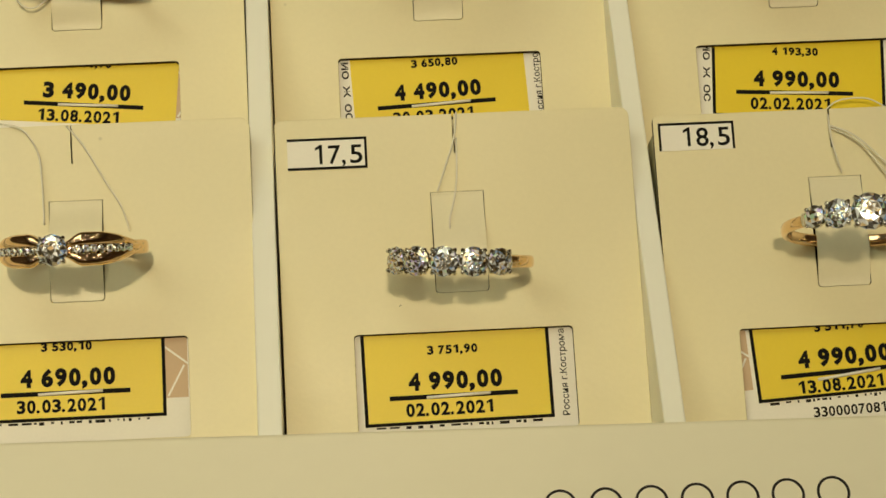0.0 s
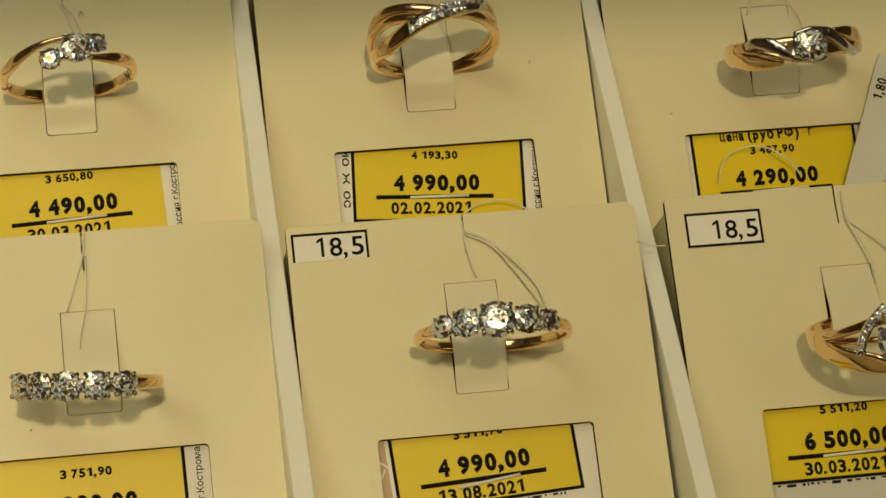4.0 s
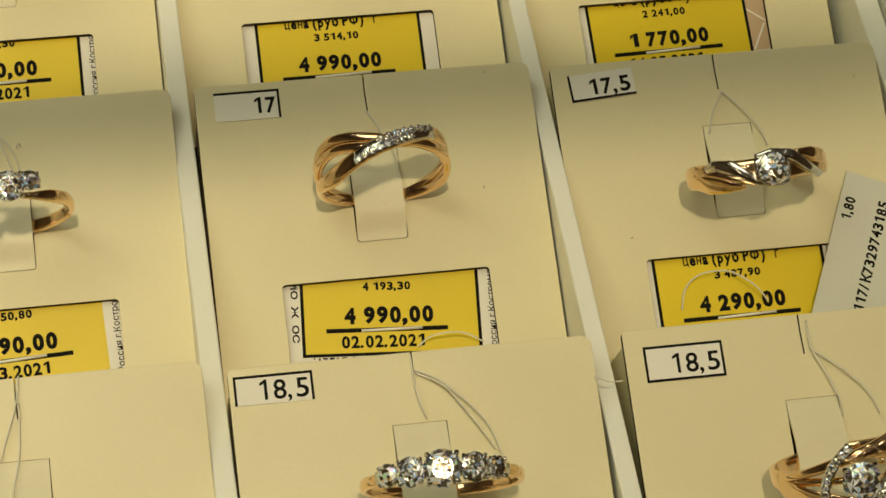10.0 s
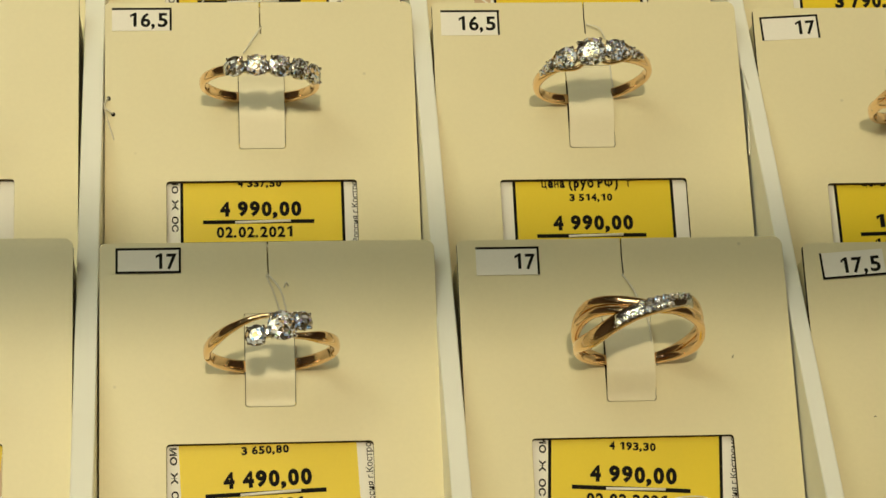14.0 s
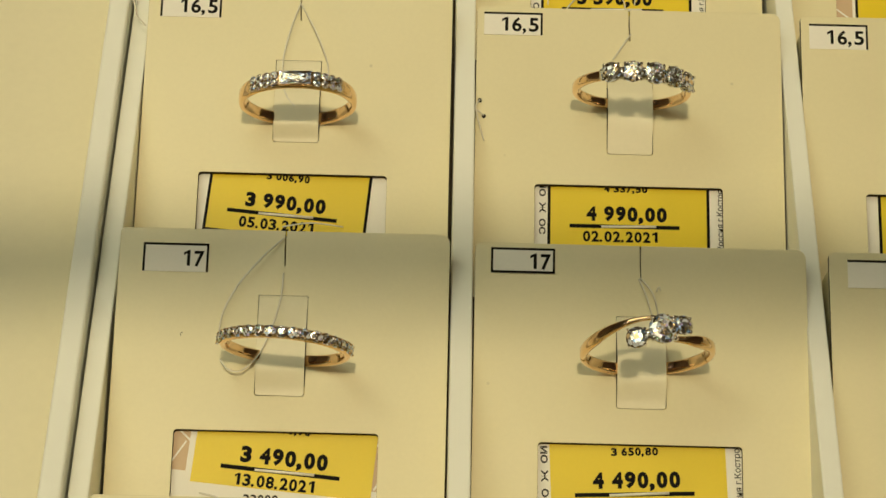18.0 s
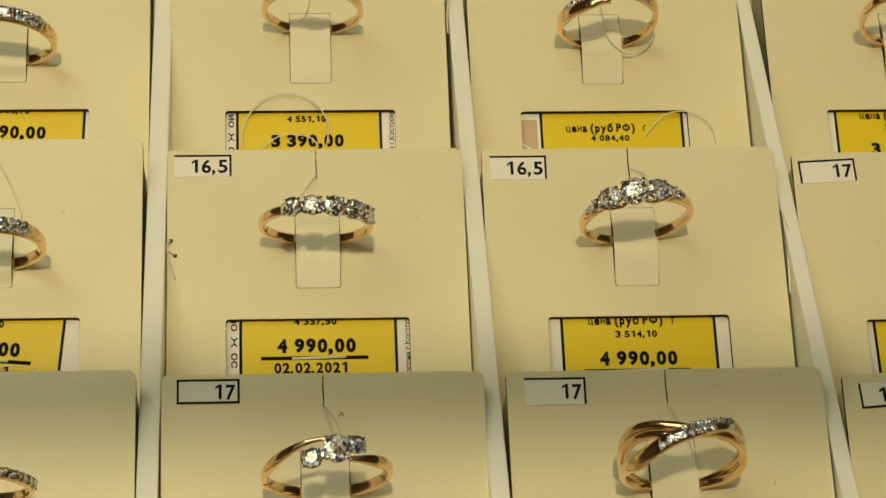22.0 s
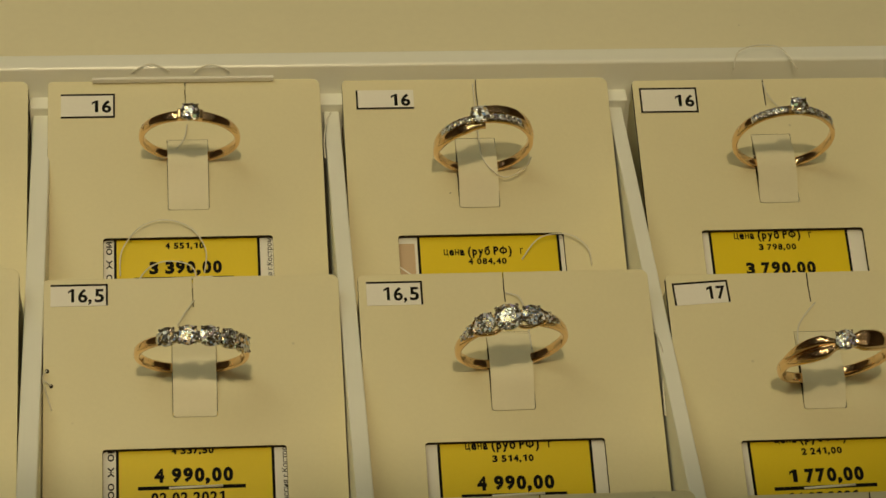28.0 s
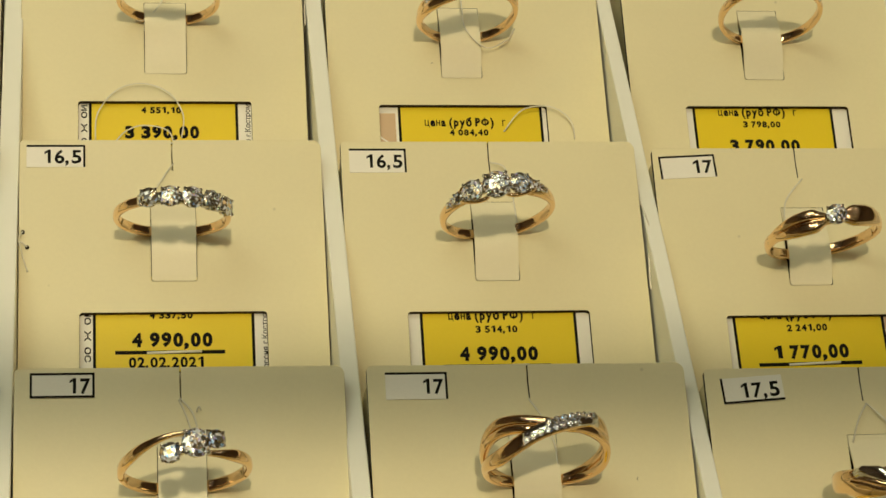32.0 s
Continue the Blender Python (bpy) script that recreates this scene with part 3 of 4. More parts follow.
def side_flap_bm():
    """A folded side of a card, from its face down to the tray's floor."""
    bm = bmesh.new()
    ends = []
    for y in (-1.7, -44.0):
        low = (3.2 - TOP - y * math.sin(radians(TILT))) / math.cos(radians(TILT))
        ends.append([bm.verts.new((x, y, z)) for x, z in ((0, -1.2), (0.7, -1.2), (0.7, min(low, -1.4)), (0, min(low, -1.4)))])
    bm.faces.new(ends[0])
    bm.faces.new(ends[1][::-1])
    for k in range(4):
        bm.faces.new((ends[0][k], ends[1][k], ends[1][(k + 1) % 4], ends[0][(k + 1) % 4]))
    return bm


SIDE_FLAP = shared("side_flap", side_flap_bm(), CARD)
SKIRT = part("back_flap", skirt_bm(), CARD).data
bpy.data.objects.remove(bpy.data.objects["back_flap"])
for (r, c), (dx, dy, dz, size) in CARDS.items():
    card = empty("ring_card", card_pose(r, c), "cream leatherette ring card with a cut tongue and tag window", "ring card", "ring cards in the tray")
    du, dv = CUTS.get((r, c), (0.0, 0.0))
    up = LONGER.get((r, c), 0.0)
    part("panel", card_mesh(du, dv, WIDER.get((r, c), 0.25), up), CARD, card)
    part("tongue", tongue_mesh(RINGS[r, c][2] - dv, up), TONGUE, card, m=pose(du * MM, -dv * MM, 0))
    part("back_flap", SKIRT, CARD, card)
    for fx in (0.2, W - 0.9 + WIDER.get((r, c), 0.25)):
        part("side_flap", SIDE_FLAP, CARD, card, m=pose(fx * MM, 0, 0))


def size_label(r, c):
    u, v, w, h, turn, sides = LABELS[r, c]
    text = CARDS[r, c][3]
    e = empty("size_label", on_card(r, c, u, v, 0.0, turn), "white paper size label with black figures, stuck on a card", "label", "size labels")
    part("paper", boxes((0, w, -h, 0, 0.02, 0.14)), PAPER, e)
    lines = {"t": (0, w, -0.36, 0), "b": (0, w, -h, -h + 0.36), "l": (0, 0.34, -h, 0), "r": (w - 0.34, w, -h, 0)}
    for s in sides:
        x0, x1, y0, y1 = lines[s]
        part("frame_line", boxes((x0, x1, y0, y1, 0.141, 0.16)), INK, e)
    wide = (7.0, 6.5, 6.4, 6.4)[r] if len(text) == 4 else (3.6, 3.5, 3.7, 4.0)[r]
    part("size_print", figures(text, 2.75 if r == 0 else 2.45, (0.02, 0.045, 0.045, 0.055)[r], wide), INK, e, m=pose((w - 0.55 - wide / 2) * MM, -h * 0.52 * MM, 0.165 * MM))


def price_tag(r, c):
    u, v, turn, price, date, small, heading, side = TAGS[r, c]
    e = empty("price_tag", on_card(r, c, u, v, -1.2, turn), "yellow paper price tag with black print in a card's window", "price tag", "price tags")
    card_e = on_card(r, c, 0, 0, -1.2)
    back = e.matrix_world.inverted() @ card_e
    part("tag_paper", boxes((8.0, 41.0, -46.4, -30.0, -0.25, 0.0)), GREY if side == "grey_right" else PAPER, e, "white tag paper below the sticker", m=back)
    low = {(0, 2): -5.45, (0, 3): -5.7, (1, 0): -5.0}.get((r, c), -5.95)
    part("sticker", boxes((-13.1 if side == "pink_both" else -12.5, 13.2, low, 11.0, 0.02, 0.1)), YELLOW, e, "yellow sticker")
    z = 0.11
    lines = [(12.73, 13.2, low, 10.8), (-12.5, -12.03, low, 10.8), (-12.03, 12.73, low, low + 0.45)]
    # two stickers are trimmed inside their printed frame
    for row in lines[:{(1, 0): 0, (1, 1): 0}.get((r, c), 3)]:
        part("border_line", boxes((*row, z, z + 0.01)), INK, e)
    part("price", figures(price, 2.25, 0.1, 13.0), INK, e, m=pose(0, 0, z * MM + 2e-5))
    part("underline", boxes((-9.0, 8.4, -2.5, -1.88, z, z + 0.02)), INK, e)
    part("date", figures(date, 1.75, 0.065, 12.2), INK, e, m=pose(-0.9 * MM, -3.85 * MM, z * MM + 2e-5))
    part("small_price", figures(small, 1.15, 0.08, 7.0), INK, e, m=pose(-0.1 * MM, 4.25 * MM, z * MM + 2e-5))
    if side.startswith("text"):
        part("side_print", lettering("Россия г.Кострома", 0.95, 0.01, 12.0), DARKGREY, e, m=pose(14.9 * MM, 0.2 * MM, 0.04 * MM, 0, 0, 90))
        if side == "text_both":
            part("side_print", lettering("ИО  Ж  ОС", 0.95, 0.03, 9.0), DARKGREY, e, m=pose(-13.4 * MM, 0.8 * MM, 0.04 * MM, 0, 0, -90))
    if side.startswith("pink"):
        for sx in {"pink_left": (-14.6,), "pink_right": (14.6,), "pink_both": (-15.6, 14.6)}[side]:
            part("folded_tag", boxes((sx - 1.6, sx + 1.6, -3.5, 8.0, 0.01, 0.05)), PINK, e, "pinkish folded tag paper")
            for y, a in ((-1.2, 62), (2.4, -38)):
                bm = boxes((-2.4, 2.4, -0.14, 0.14, 0.052, 0.06))
                part("crease_line", bm, PAPER, e, m=pose(sx * MM, y * MM, 0, 0, 0, a))
    y0, y1 = (-3.0, -2.35) if (r, c) == (0, 2) else (-2.3, -2.1)
    part("plastic_staple", tube([(-4.0, y0, z + 0.12), (4.7, y1, z + 0.12)], 0.22, 6), STAPLE, e, "white plastic staple", smooth=True)
    if (r, c) == (1, 1):
        chip = bmesh.new()
        low_ring = [chip.verts.new(q) for q in ((-7.2, -5.6, 0.12), (-4.3, -5.5, 0.12), (-5.2, -4.1, 0.5), (-6.3, -4.6, 0.7))]
        tip = chip.verts.new((-5.9, -5.0, 1.1))
        chip.faces.new(low_ring)
        for k in range(4):
            chip.faces.new((low_ring[k], low_ring[(k + 1) % 4], tip))
        part("torn_corner", chip, STAPLE, e, "crumpled white paper corner")
    x = -11.0
    while x < 11.0 and (r, c) != (1, 0):
        wide = random.choice((0.25, 0.4, 0.7, 1.3))
        part("code_bar", boxes((x, x + wide, low - random.uniform(0.3, 0.55), low - 0.1, 0.02, 0.05)), DARKGREY, e)
        x += wide + random.choice((0.3, 0.5, 0.9))
    if heading:
        part("heading", wording("цена (руб РФ)   г", 1.6, 0.085, 14.5), INK, e, m=pose(-0.6 * MM, (6.3 if r == 3 and c == 2 else 6.75) * MM, z * MM + 2e-5))


for key in CARDS:
    size_label(*key)
    price_tag(*key)

part("code_print", figures("3300007081208", 1.4, 0.04, 13.4), DARKGREY, [o for o in scene.objects if o.name.startswith("price_tag")][2], m=pose(1.4 * MM, -7.5 * MM, 0.06 * MM, 0, 0, -1))
part("code_print", figures("33000", 1.4, 0.04, 5.2), DARKGREY, [o for o in scene.objects if o.name.startswith("price_tag")][4], m=pose(-2.6 * MM, -6.5 * MM, 0.06 * MM, 0, 0, 5))


# ---------------------------------------------------------------- rings


def sweep(rin, prof, th0=-180.0, th1=180.0, n=72):
    """A band round the finger: prof(angle) gives width, thickness, sideways shift and lift; the angle is 0 at the top."""
    bm = bmesh.new()
    closed = th1 - th0 >= 359.9
    sections = []
    for i in range(n if closed else n + 1):
        th = th0 + (th1 - th0) * i / n
        w, t, off, lift, *cant = prof(th)
        a = radians(th)
        sec = []
        for k in range(12):
            b = 2 * math.pi * k / 12
            cb, sb = math.cos(b), math.sin(b)
            y = off + w / 2 * math.copysign(abs(cb) ** 0.7, cb)
            rad = rin + lift + (cant[0] * (y - off) if cant else 0.0) + t / 2 + t / 2 * math.copysign(abs(sb) ** (0.8 if sb > 0 else 0.4), sb)
            sec.append(bm.verts.new((rad * math.sin(a), y, rad * math.cos(a))))
        sections.append(sec)
    m = len(sections)
    for i in range(m if closed else m - 1):
        p, q = sections[i], sections[(i + 1) % m]
        for k in range(12):
            bm.faces.new((p[k], p[(k + 1) % 12], q[(k + 1) % 12], q[k]))
    if not closed:
        bm.faces.new(sections[0])
        bm.faces.new(sections[-1][::-1])
    return bm


def brilliant(fine):
    """A round cut stone one millimetre across: table, star and kite facets, girdle, pavilion."""
    bm = bmesh.new()
    n = 8

    def circle(r, z, k, shift):
        return [bm.verts.new((r * math.cos(2 * math.pi * (i + shift) / k), r * math.sin(2 * math.pi * (i + shift) / k), z)) for i in range(k)]

    table, mid = circle(0.29, 0.13, n, 0), circle(0.41, 0.08, n, 0.5)
    gird, low = circle(0.5, 0.02, 2 * n, 0.0), circle(0.5, -0.02, 2 * n, 0.0)
    pav = circle(0.2, -0.27, n, 0)
    culet = bm.verts.new((0, 0, -0.43))
    heart = circle(0.13, 0.134, n, 0.5)
    bm.faces.new(heart)
    for i in range(n):
        j = (i + 1) % n
        bm.faces.new((table[i], table[j], heart[i]))
        bm.faces.new((heart[i - 1], table[i], heart[i]))
        bm.faces.new((table[i], mid[i], table[j]))
        bm.faces.new((table[i], mid[i - 1], gird[2 * i], mid[i]))
        bm.faces.new((mid[i], gird[2 * i], gird[2 * i + 1]))
        bm.faces.new((mid[i], gird[2 * i + 1], gird[(2 * i + 2) % (2 * n)]))
        bm.faces.new((low[2 * i + 1], low[2 * i], pav[i]))
        bm.faces.new((low[(2 * i + 2) % (2 * n)], low[2 * i + 1], pav[j]))
        bm.faces.new((low[2 * i + 1], pav[i], pav[j]))
        bm.faces.new((pav[i], culet, pav[j]))
    for i in range(2 * n):
        bm.faces.new((gird[i], low[i], low[(i + 1) % (2 * n)], gird[(i + 1) % (2 * n)]))
    bmesh.ops.recalc_face_normals(bm, faces=bm.faces)
    if fine:
        bmesh.ops.poke(bm, faces=[f for f in bm.faces if f.calc_center_median().z > 0.03])
    bmesh.ops.split_edges(bm, edges=bm.edges)
    for f in bm.faces:
        # no two facets lie quite true
        spin = Matrix.Rotation(radians(random.uniform(-11, 11)), 3, Vector((random.random() - 0.5, random.random() - 0.5, 0.1)).normalized())
        mid_point = f.calc_center_median()
        for v in f.verts:
            v.co = mid_point + spin @ (v.co - mid_point)
    return bm


def baguette():
    bm = bmesh.new()
    loops = []
    for hx, hy, z in ((0.28, 0.22, 0.2), (0.5, 0.5, 0.02), (0.5, 0.5, -0.04), (0.3, 0.06, -0.45)):
        loops.append([bm.verts.new((sx * hx, sy * hy, z)) for sx, sy in ((-1, -1), (1, -1), (1, 1), (-1, 1))])
    bm.faces.new(loops[0])
    for p, q in zip(loops, loops[1:]):
        for k in range(4):
            bm.faces.new((p[k], q[k], q[(k + 1) % 4], p[(k + 1) % 4]))
    bm.faces.new(loops[-1][::-1])
    bmesh.ops.recalc_face_normals(bm, faces=bm.faces)
    bmesh.ops.subdivide_edges(bm, edges=bm.edges, cuts=2, use_grid_fill=True)
    bmesh.ops.poke(bm, faces=[f for f in bm.faces if f.calc_center_median().z > 0.03])
    bmesh.ops.split_edges(bm, edges=bm.edges)
    for f in bm.faces:
        spin = Matrix.Rotation(radians(random.uniform(-11, 11)), 3, Vector((random.random() - 0.5, random.random() - 0.5, 0.1)).normalized())
        mid_point = f.calc_center_median()
        for v in f.verts:
            v.co = mid_point + spin @ (v.co - mid_point)
    return bm


def claws(count=4, thick=0.075):
    """A claw setting for a stone one millimetre across."""
    bm = bmesh.new()
    parts = []
    for i in range(count):
        a = 2 * math.pi * (i + 0.5) / count
        c, s_ = math.cos(a), math.sin(a)
        parts.append(tube([(0.26 * c, 0.26 * s_, -0.5), (0.46 * c, 0.46 * s_, -0.1), (0.53 * c, 0.53 * s_, 0.03), (0.46 * c, 0.46 * s_, 0.12)], thick, 6))
    parts.append(tube([(0.36 * math.cos(a), 0.36 * math.sin(a), -0.3) for a in (2 * math.pi * k / 16 for k in range(16))], thick * 0.9, 6, True))
    for q in parts:
        me = bpy.data.meshes.new("claw")
        q.to_mesh(me)
        q.free()
        bm.from_mesh(me)
        bpy.data.meshes.remove(me)
    return bm


BRILLIANT = shared("stone", brilliant(False), STONE)
BRILLIANT_FINE = shared("stone", brilliant(True), STONE)
BAGUETTE = shared("baguette_stone", baguette(), STONE)
CLAWS = shared("claw_setting", claws(), WHITEGOLD, True)
CLAWS_GOLD = shared("claw_setting", claws(), GOLD, True)


def seat(th, rad, y=0.0, size=1.0, tilt=0.0, sx=None, sy=None, yaw=0.0):
    """The pose of a stone on a ring: angle from the top, distance from the ring's centre, sideways shift."""
    a = radians(th)
    return (Matrix.Translation((rad * math.sin(a) * MM, y * MM, rad * math.cos(a) * MM)) @ Matrix.Rotation(a, 4, "Y") @ Matrix.Rotation(radians(tilt), 4, "X")
            @ Matrix.Rotation(radians(yaw), 4, "Z") @ Matrix.Diagonal((sx or size, sy or size, size, 1)))


def stone(e, th, rad, d, y=0.0, gold=False, claw=True, tilt=0.0, yaw=0.0):
    part("stone", BRILLIANT_FINE if d > 3.3 else BRILLIANT, STONE, e, m=seat(th, rad, y, d, tilt, yaw=yaw + 11 * d))
    if claw:
        part("claw_setting", CLAWS_GOLD if gold else CLAWS, GOLD if gold else WHITEGOLD, e, m=seat(th, rad, y, d, tilt, yaw=yaw))


def pave(e, angles, rad, d, yf=lambda th: 0.0):
    for th in angles:
        part("small_stone", BRILLIANT, STONE, e, m=seat(th, rad, yf(th), d, yaw=th))


def ring_at(r, c, label):
    size, u, v, lean, turn, spin = RINGS[r, c]
    ro = size / 2 + 1.0
    m = on_card(r, c, u, v, 0.0, turn) @ pose(0, 0, 0, lean) @ pose(0, 0, (ro - 0.65) * MM) @ pose(0, 0, 0, 0, spin, 0)
    return empty("ring", m, label, "ring", "rings on the cards"), size / 2


def ease(x):
    x = max(0.0, min(1.0, x))
    return x * x * (3 - 2 * x)


def plain(w0, w1, t=1.0):
    """Width w1 at the foot, w0 at the top."""
    return lambda th: (w1 + (w0 - w1) * ease(1 - abs(th) / 150), t, 0.0, 0.0)


def leaf_ring(r, c, label, d, pave_rows):
    e, rin = ring_at(r, c, label)
    part("band", sweep(rin, lambda th: (1.9, 1.0, 0, 0)), GOLD, e, smooth=True)
    for s in (-1, 1):
        lo, hi = (7, 82) if s > 0 else (-82, -7)
        if pave_rows:
            for k in (-1, 1):
                def lobe(th, k=k):
                    f, g = ease((82 - abs(th)) / 50), ease((abs(th) - 5) / 16)
                    return (0.7 + 1.1 * f * g, 1.0 + 0.75 * f * (0.4 + 0.6 * g), k * (0.35 + 0.95 * f * (0.2 + 0.8 * g)), 0.0)
                part("leaf_strand", sweep(rin, lobe, lo, hi, 28), GOLD, e, smooth=True)
            part("white_inlay", sweep(rin, lambda th: (1.0, 1.35, 0, 0.1), 12 if s > 0 else -62, 62 if s > 0 else -12, 20), WHITEGOLD, e, smooth=True)
            pave(e, [s * a for a in range(17, 64, 6)], rin + 1.42, 1.1)
        else:
            if s < 0:
                for k in (-1, 1):
                    def lobe(th, k=k):
                        f, g = ease((84 - abs(th)) / 55), ease((abs(th) - 6) / 16)
                        return (0.9 + 0.95 * f * g, 1.0 + 0.7 * f * (0.4 + 0.6 * g), k * (0.3 + 0.75 * f * (0.15 + 0.85 * g)), 0.0)
                    part("leaf_lobe", sweep(rin, lobe, lo, hi, 28), GOLD, e, smooth=True)
                continue

            def leaf(th):
                f, g = ease((82 - abs(th)) / 50), ease((abs(th) - 3) / 18)
                return (1.3 + 2.2 * f * g, 1.0 + 0.9 * f * (0.3 + 0.7 * g), 0, 0.0)
            part("leaf", sweep(rin, leaf, lo, hi, 28), GOLD, e, smooth=True)
    part("stone_cup", sweep(rin, lambda th: (1.6, 1.3, 0, 0.1), -9, 9, 8), WHITEGOLD, e, smooth=True)
    stone(e, 0, rin + 2.4, d)


def row_ring(r, c, label, stones, gold_from=80):
    e, rin = ring_at(r, c, label)
    part("band", sweep(rin, plain(1.6, 1.7, 1.0)), GOLD, e, smooth=True)
    lo, hi = min(a for a, _ in stones) - 12, max(a for a, _ in stones) + 12
    part("gallery", sweep(rin, lambda th: (1.9, 1.3, 0, 0.2), lo, hi, 30), WHITEGOLD, e, smooth=True)
    for a, d in stones:
        stone(e, a, rin + 0.75 + 0.3 * d, d)


leaf_ring(0, 0, "rose gold ring with leaf shoulders and a small clear stone", 4.1, True)
row_ring(0, 1, "rose gold ring with a row of five clear stones", [(-41.5, 3.7), (-21, 3.9), (0, 4.0), (21, 3.9), (41, 3.6)])
row_ring(0, 2, "rose gold ring with five graduated clear stones", [(-38, 3.1), (-20.5, 3.9), (0, 4.9), (20.5, 3.9), (37.5, 3.1)])


def swirl_ring(r, c):
    e, rin = ring_at(r, c, "wide rose gold swirl ring with a large clear stone")
    part("band", sweep(rin, lambda th: (2.6 + 1.2 * ease((150 - abs(th)) / 70), 0.9, 0, 0), 60, 300), GOLD, e, smooth=True)
    # strands: shift and width along the upper half, from one side to the other
    for nm, rows in (("upper_strand", ((-86, 0.3, 1.4), (-60, 0.8, 1.2), (-3, 2.9, 1.7), (29, 3.3, 3.9), (60, 2.4, 4.2), (86, 0.9, 3.0))),
                     ("lower_petal", ((-86, -0.6, 2.6), (-60, -2.0, 3.7), (-35, -3.4, 3.5), (-10, -4.5, 1.9), (8, -4.9, 0.8))),
                     ("lower_strand", ((6, -4.6, 0.8), (45, -2.7, 1.2), (86, -1.2, 1.3))),
                     ("thin_strand", ((-86, 0.4, 1.0), (-48, 1.2, 1.1), (-20, 1.9, 0.9), (30, 0.2, 0.9), (60, -0.2, 1.1), (86, 0.0, 1.0))),
                     ("thin_strand", ((-86, 0.0, 1.0), (-48, -0.2, 1.1), (-20, -0.5, 0.9), (30, -1.5, 0.9), (60, -1.2, 1.1), (86, -0.4, 1.0)))):
        def strand(th, rows=rows, thin=nm == "thin_strand", petal=nm == "lower_petal"):
            k = ease((86 - abs(th)) / 40)
            ths = [q[0] for q in rows]
            y, w = np.interp(th, ths, [q[1] for q in rows]), np.interp(th, ths, [q[2] for q in rows])
            return (w, 1.0 + 0.25 * k, y, (0.0 if thin else 0.45) * k, 0.6 * k if petal else 0.0)
        if nm == "thin_strand":
            part(nm, sweep(rin, strand, -86, -18, 24), GOLD, e, smooth=True)
            part(nm, sweep(rin, strand, 2, 86, 30), GOLD, e, smooth=True)
        else:
            part(nm, sweep(rin, strand, rows[0][0], rows[-1][0], 48), GOLD, e, smooth=True)
    mid = -15
    for ends in (((-24, -1.9), (-21, 1.6), (-3, 4.0)), ((21, 1.8), (19.5, -1.4), (2, -4.7))):
        arc = []
        for k in range(17):
            t = k / 16
            arc.append(tuple((1 - t) ** 2 * p + 2 * t * (1 - t) * q + t * t * w for p, q, w in zip(*ends)))
        pts = [((rin + 2.6) * math.sin(radians(mid + a)), y, (rin + 2.6) * math.cos(radians(mid + a))) for a, y in arc]
        part("white_arc", tube(pts, 0.72, 8), WHITEGOLD, e, smooth=True)
        for k in range(1, 16, 2):
            a, y = arc[k]
            part("small_stone", BRILLIANT, STONE, e, m=seat(mid + a, rin + 3.2, y, 1.1))
    stone(e, mid, rin + 2.9, 5.1, -0.7)
    part("stone_cup", sweep(rin, lambda th: (2.6, 1.2, -0.9, 0.6), mid - 11, mid + 11, 8), GOLD, e, smooth=True)


swirl_ring(0, 3)


def eternity_ring(r, c):
    e, rin = ring_at(r, c, "thin rose gold ring set with a row of small clear stones")
    part("band", sweep(rin, lambda th: (1.7, 1.0, 0, 0)), GOLD, e, smooth=True)
    for k in range(17):
        stone(e, -80 + 10 * k, rin + 1.25, 1.75, gold=True)


eternity_ring(1, 0)


def bypass_ring(r, c):
    e, rin = ring_at(r, c, "rose gold bypass ring with three clear stones")

    def half(th):
        k = ease((100 - abs(th)) / 95)
        tip = ease((th - 15) / 30) if 0 < th < 100 else 1.0
        thin = 1.0 - 0.62 * ease((th + 62) / 55) if th < 0 else 1.0
        return ((1.65 + (0.1 if th < 0 else 0.2)) * (0.45 + 0.55 * tip) * thin, (1.0 + 0.2 * k) * (0.6 + 0.4 * tip) * (0.4 + 0.6 * thin), (2.1 * k ** 2.0 if th < 0 else -0.9 * k), 0.9 * k)
    part("band", sweep(rin, half, 98, 262, 40), GOLD, e, smooth=True)
    part("arm", sweep(rin, half, -99, -1, 36), GOLD, e, smooth=True)
    part("arm", sweep(rin, half, 15, 99, 36), GOLD, e, smooth=True)
    stone(e, 4, rin + 2.6, 4.3, 0.2)
    stone(e, -16, rin + 1.9, 3.1, -0.8)
    stone(e, 21, rin + 2.0, 2.8, 1.1)
    part("gallery", sweep(rin, lambda th: (1.6, 1.1, 0.05 * th, 0.8), -18, 22, 14), WHITEGOLD, e, smooth=True)


bypass_ring(1, 1)


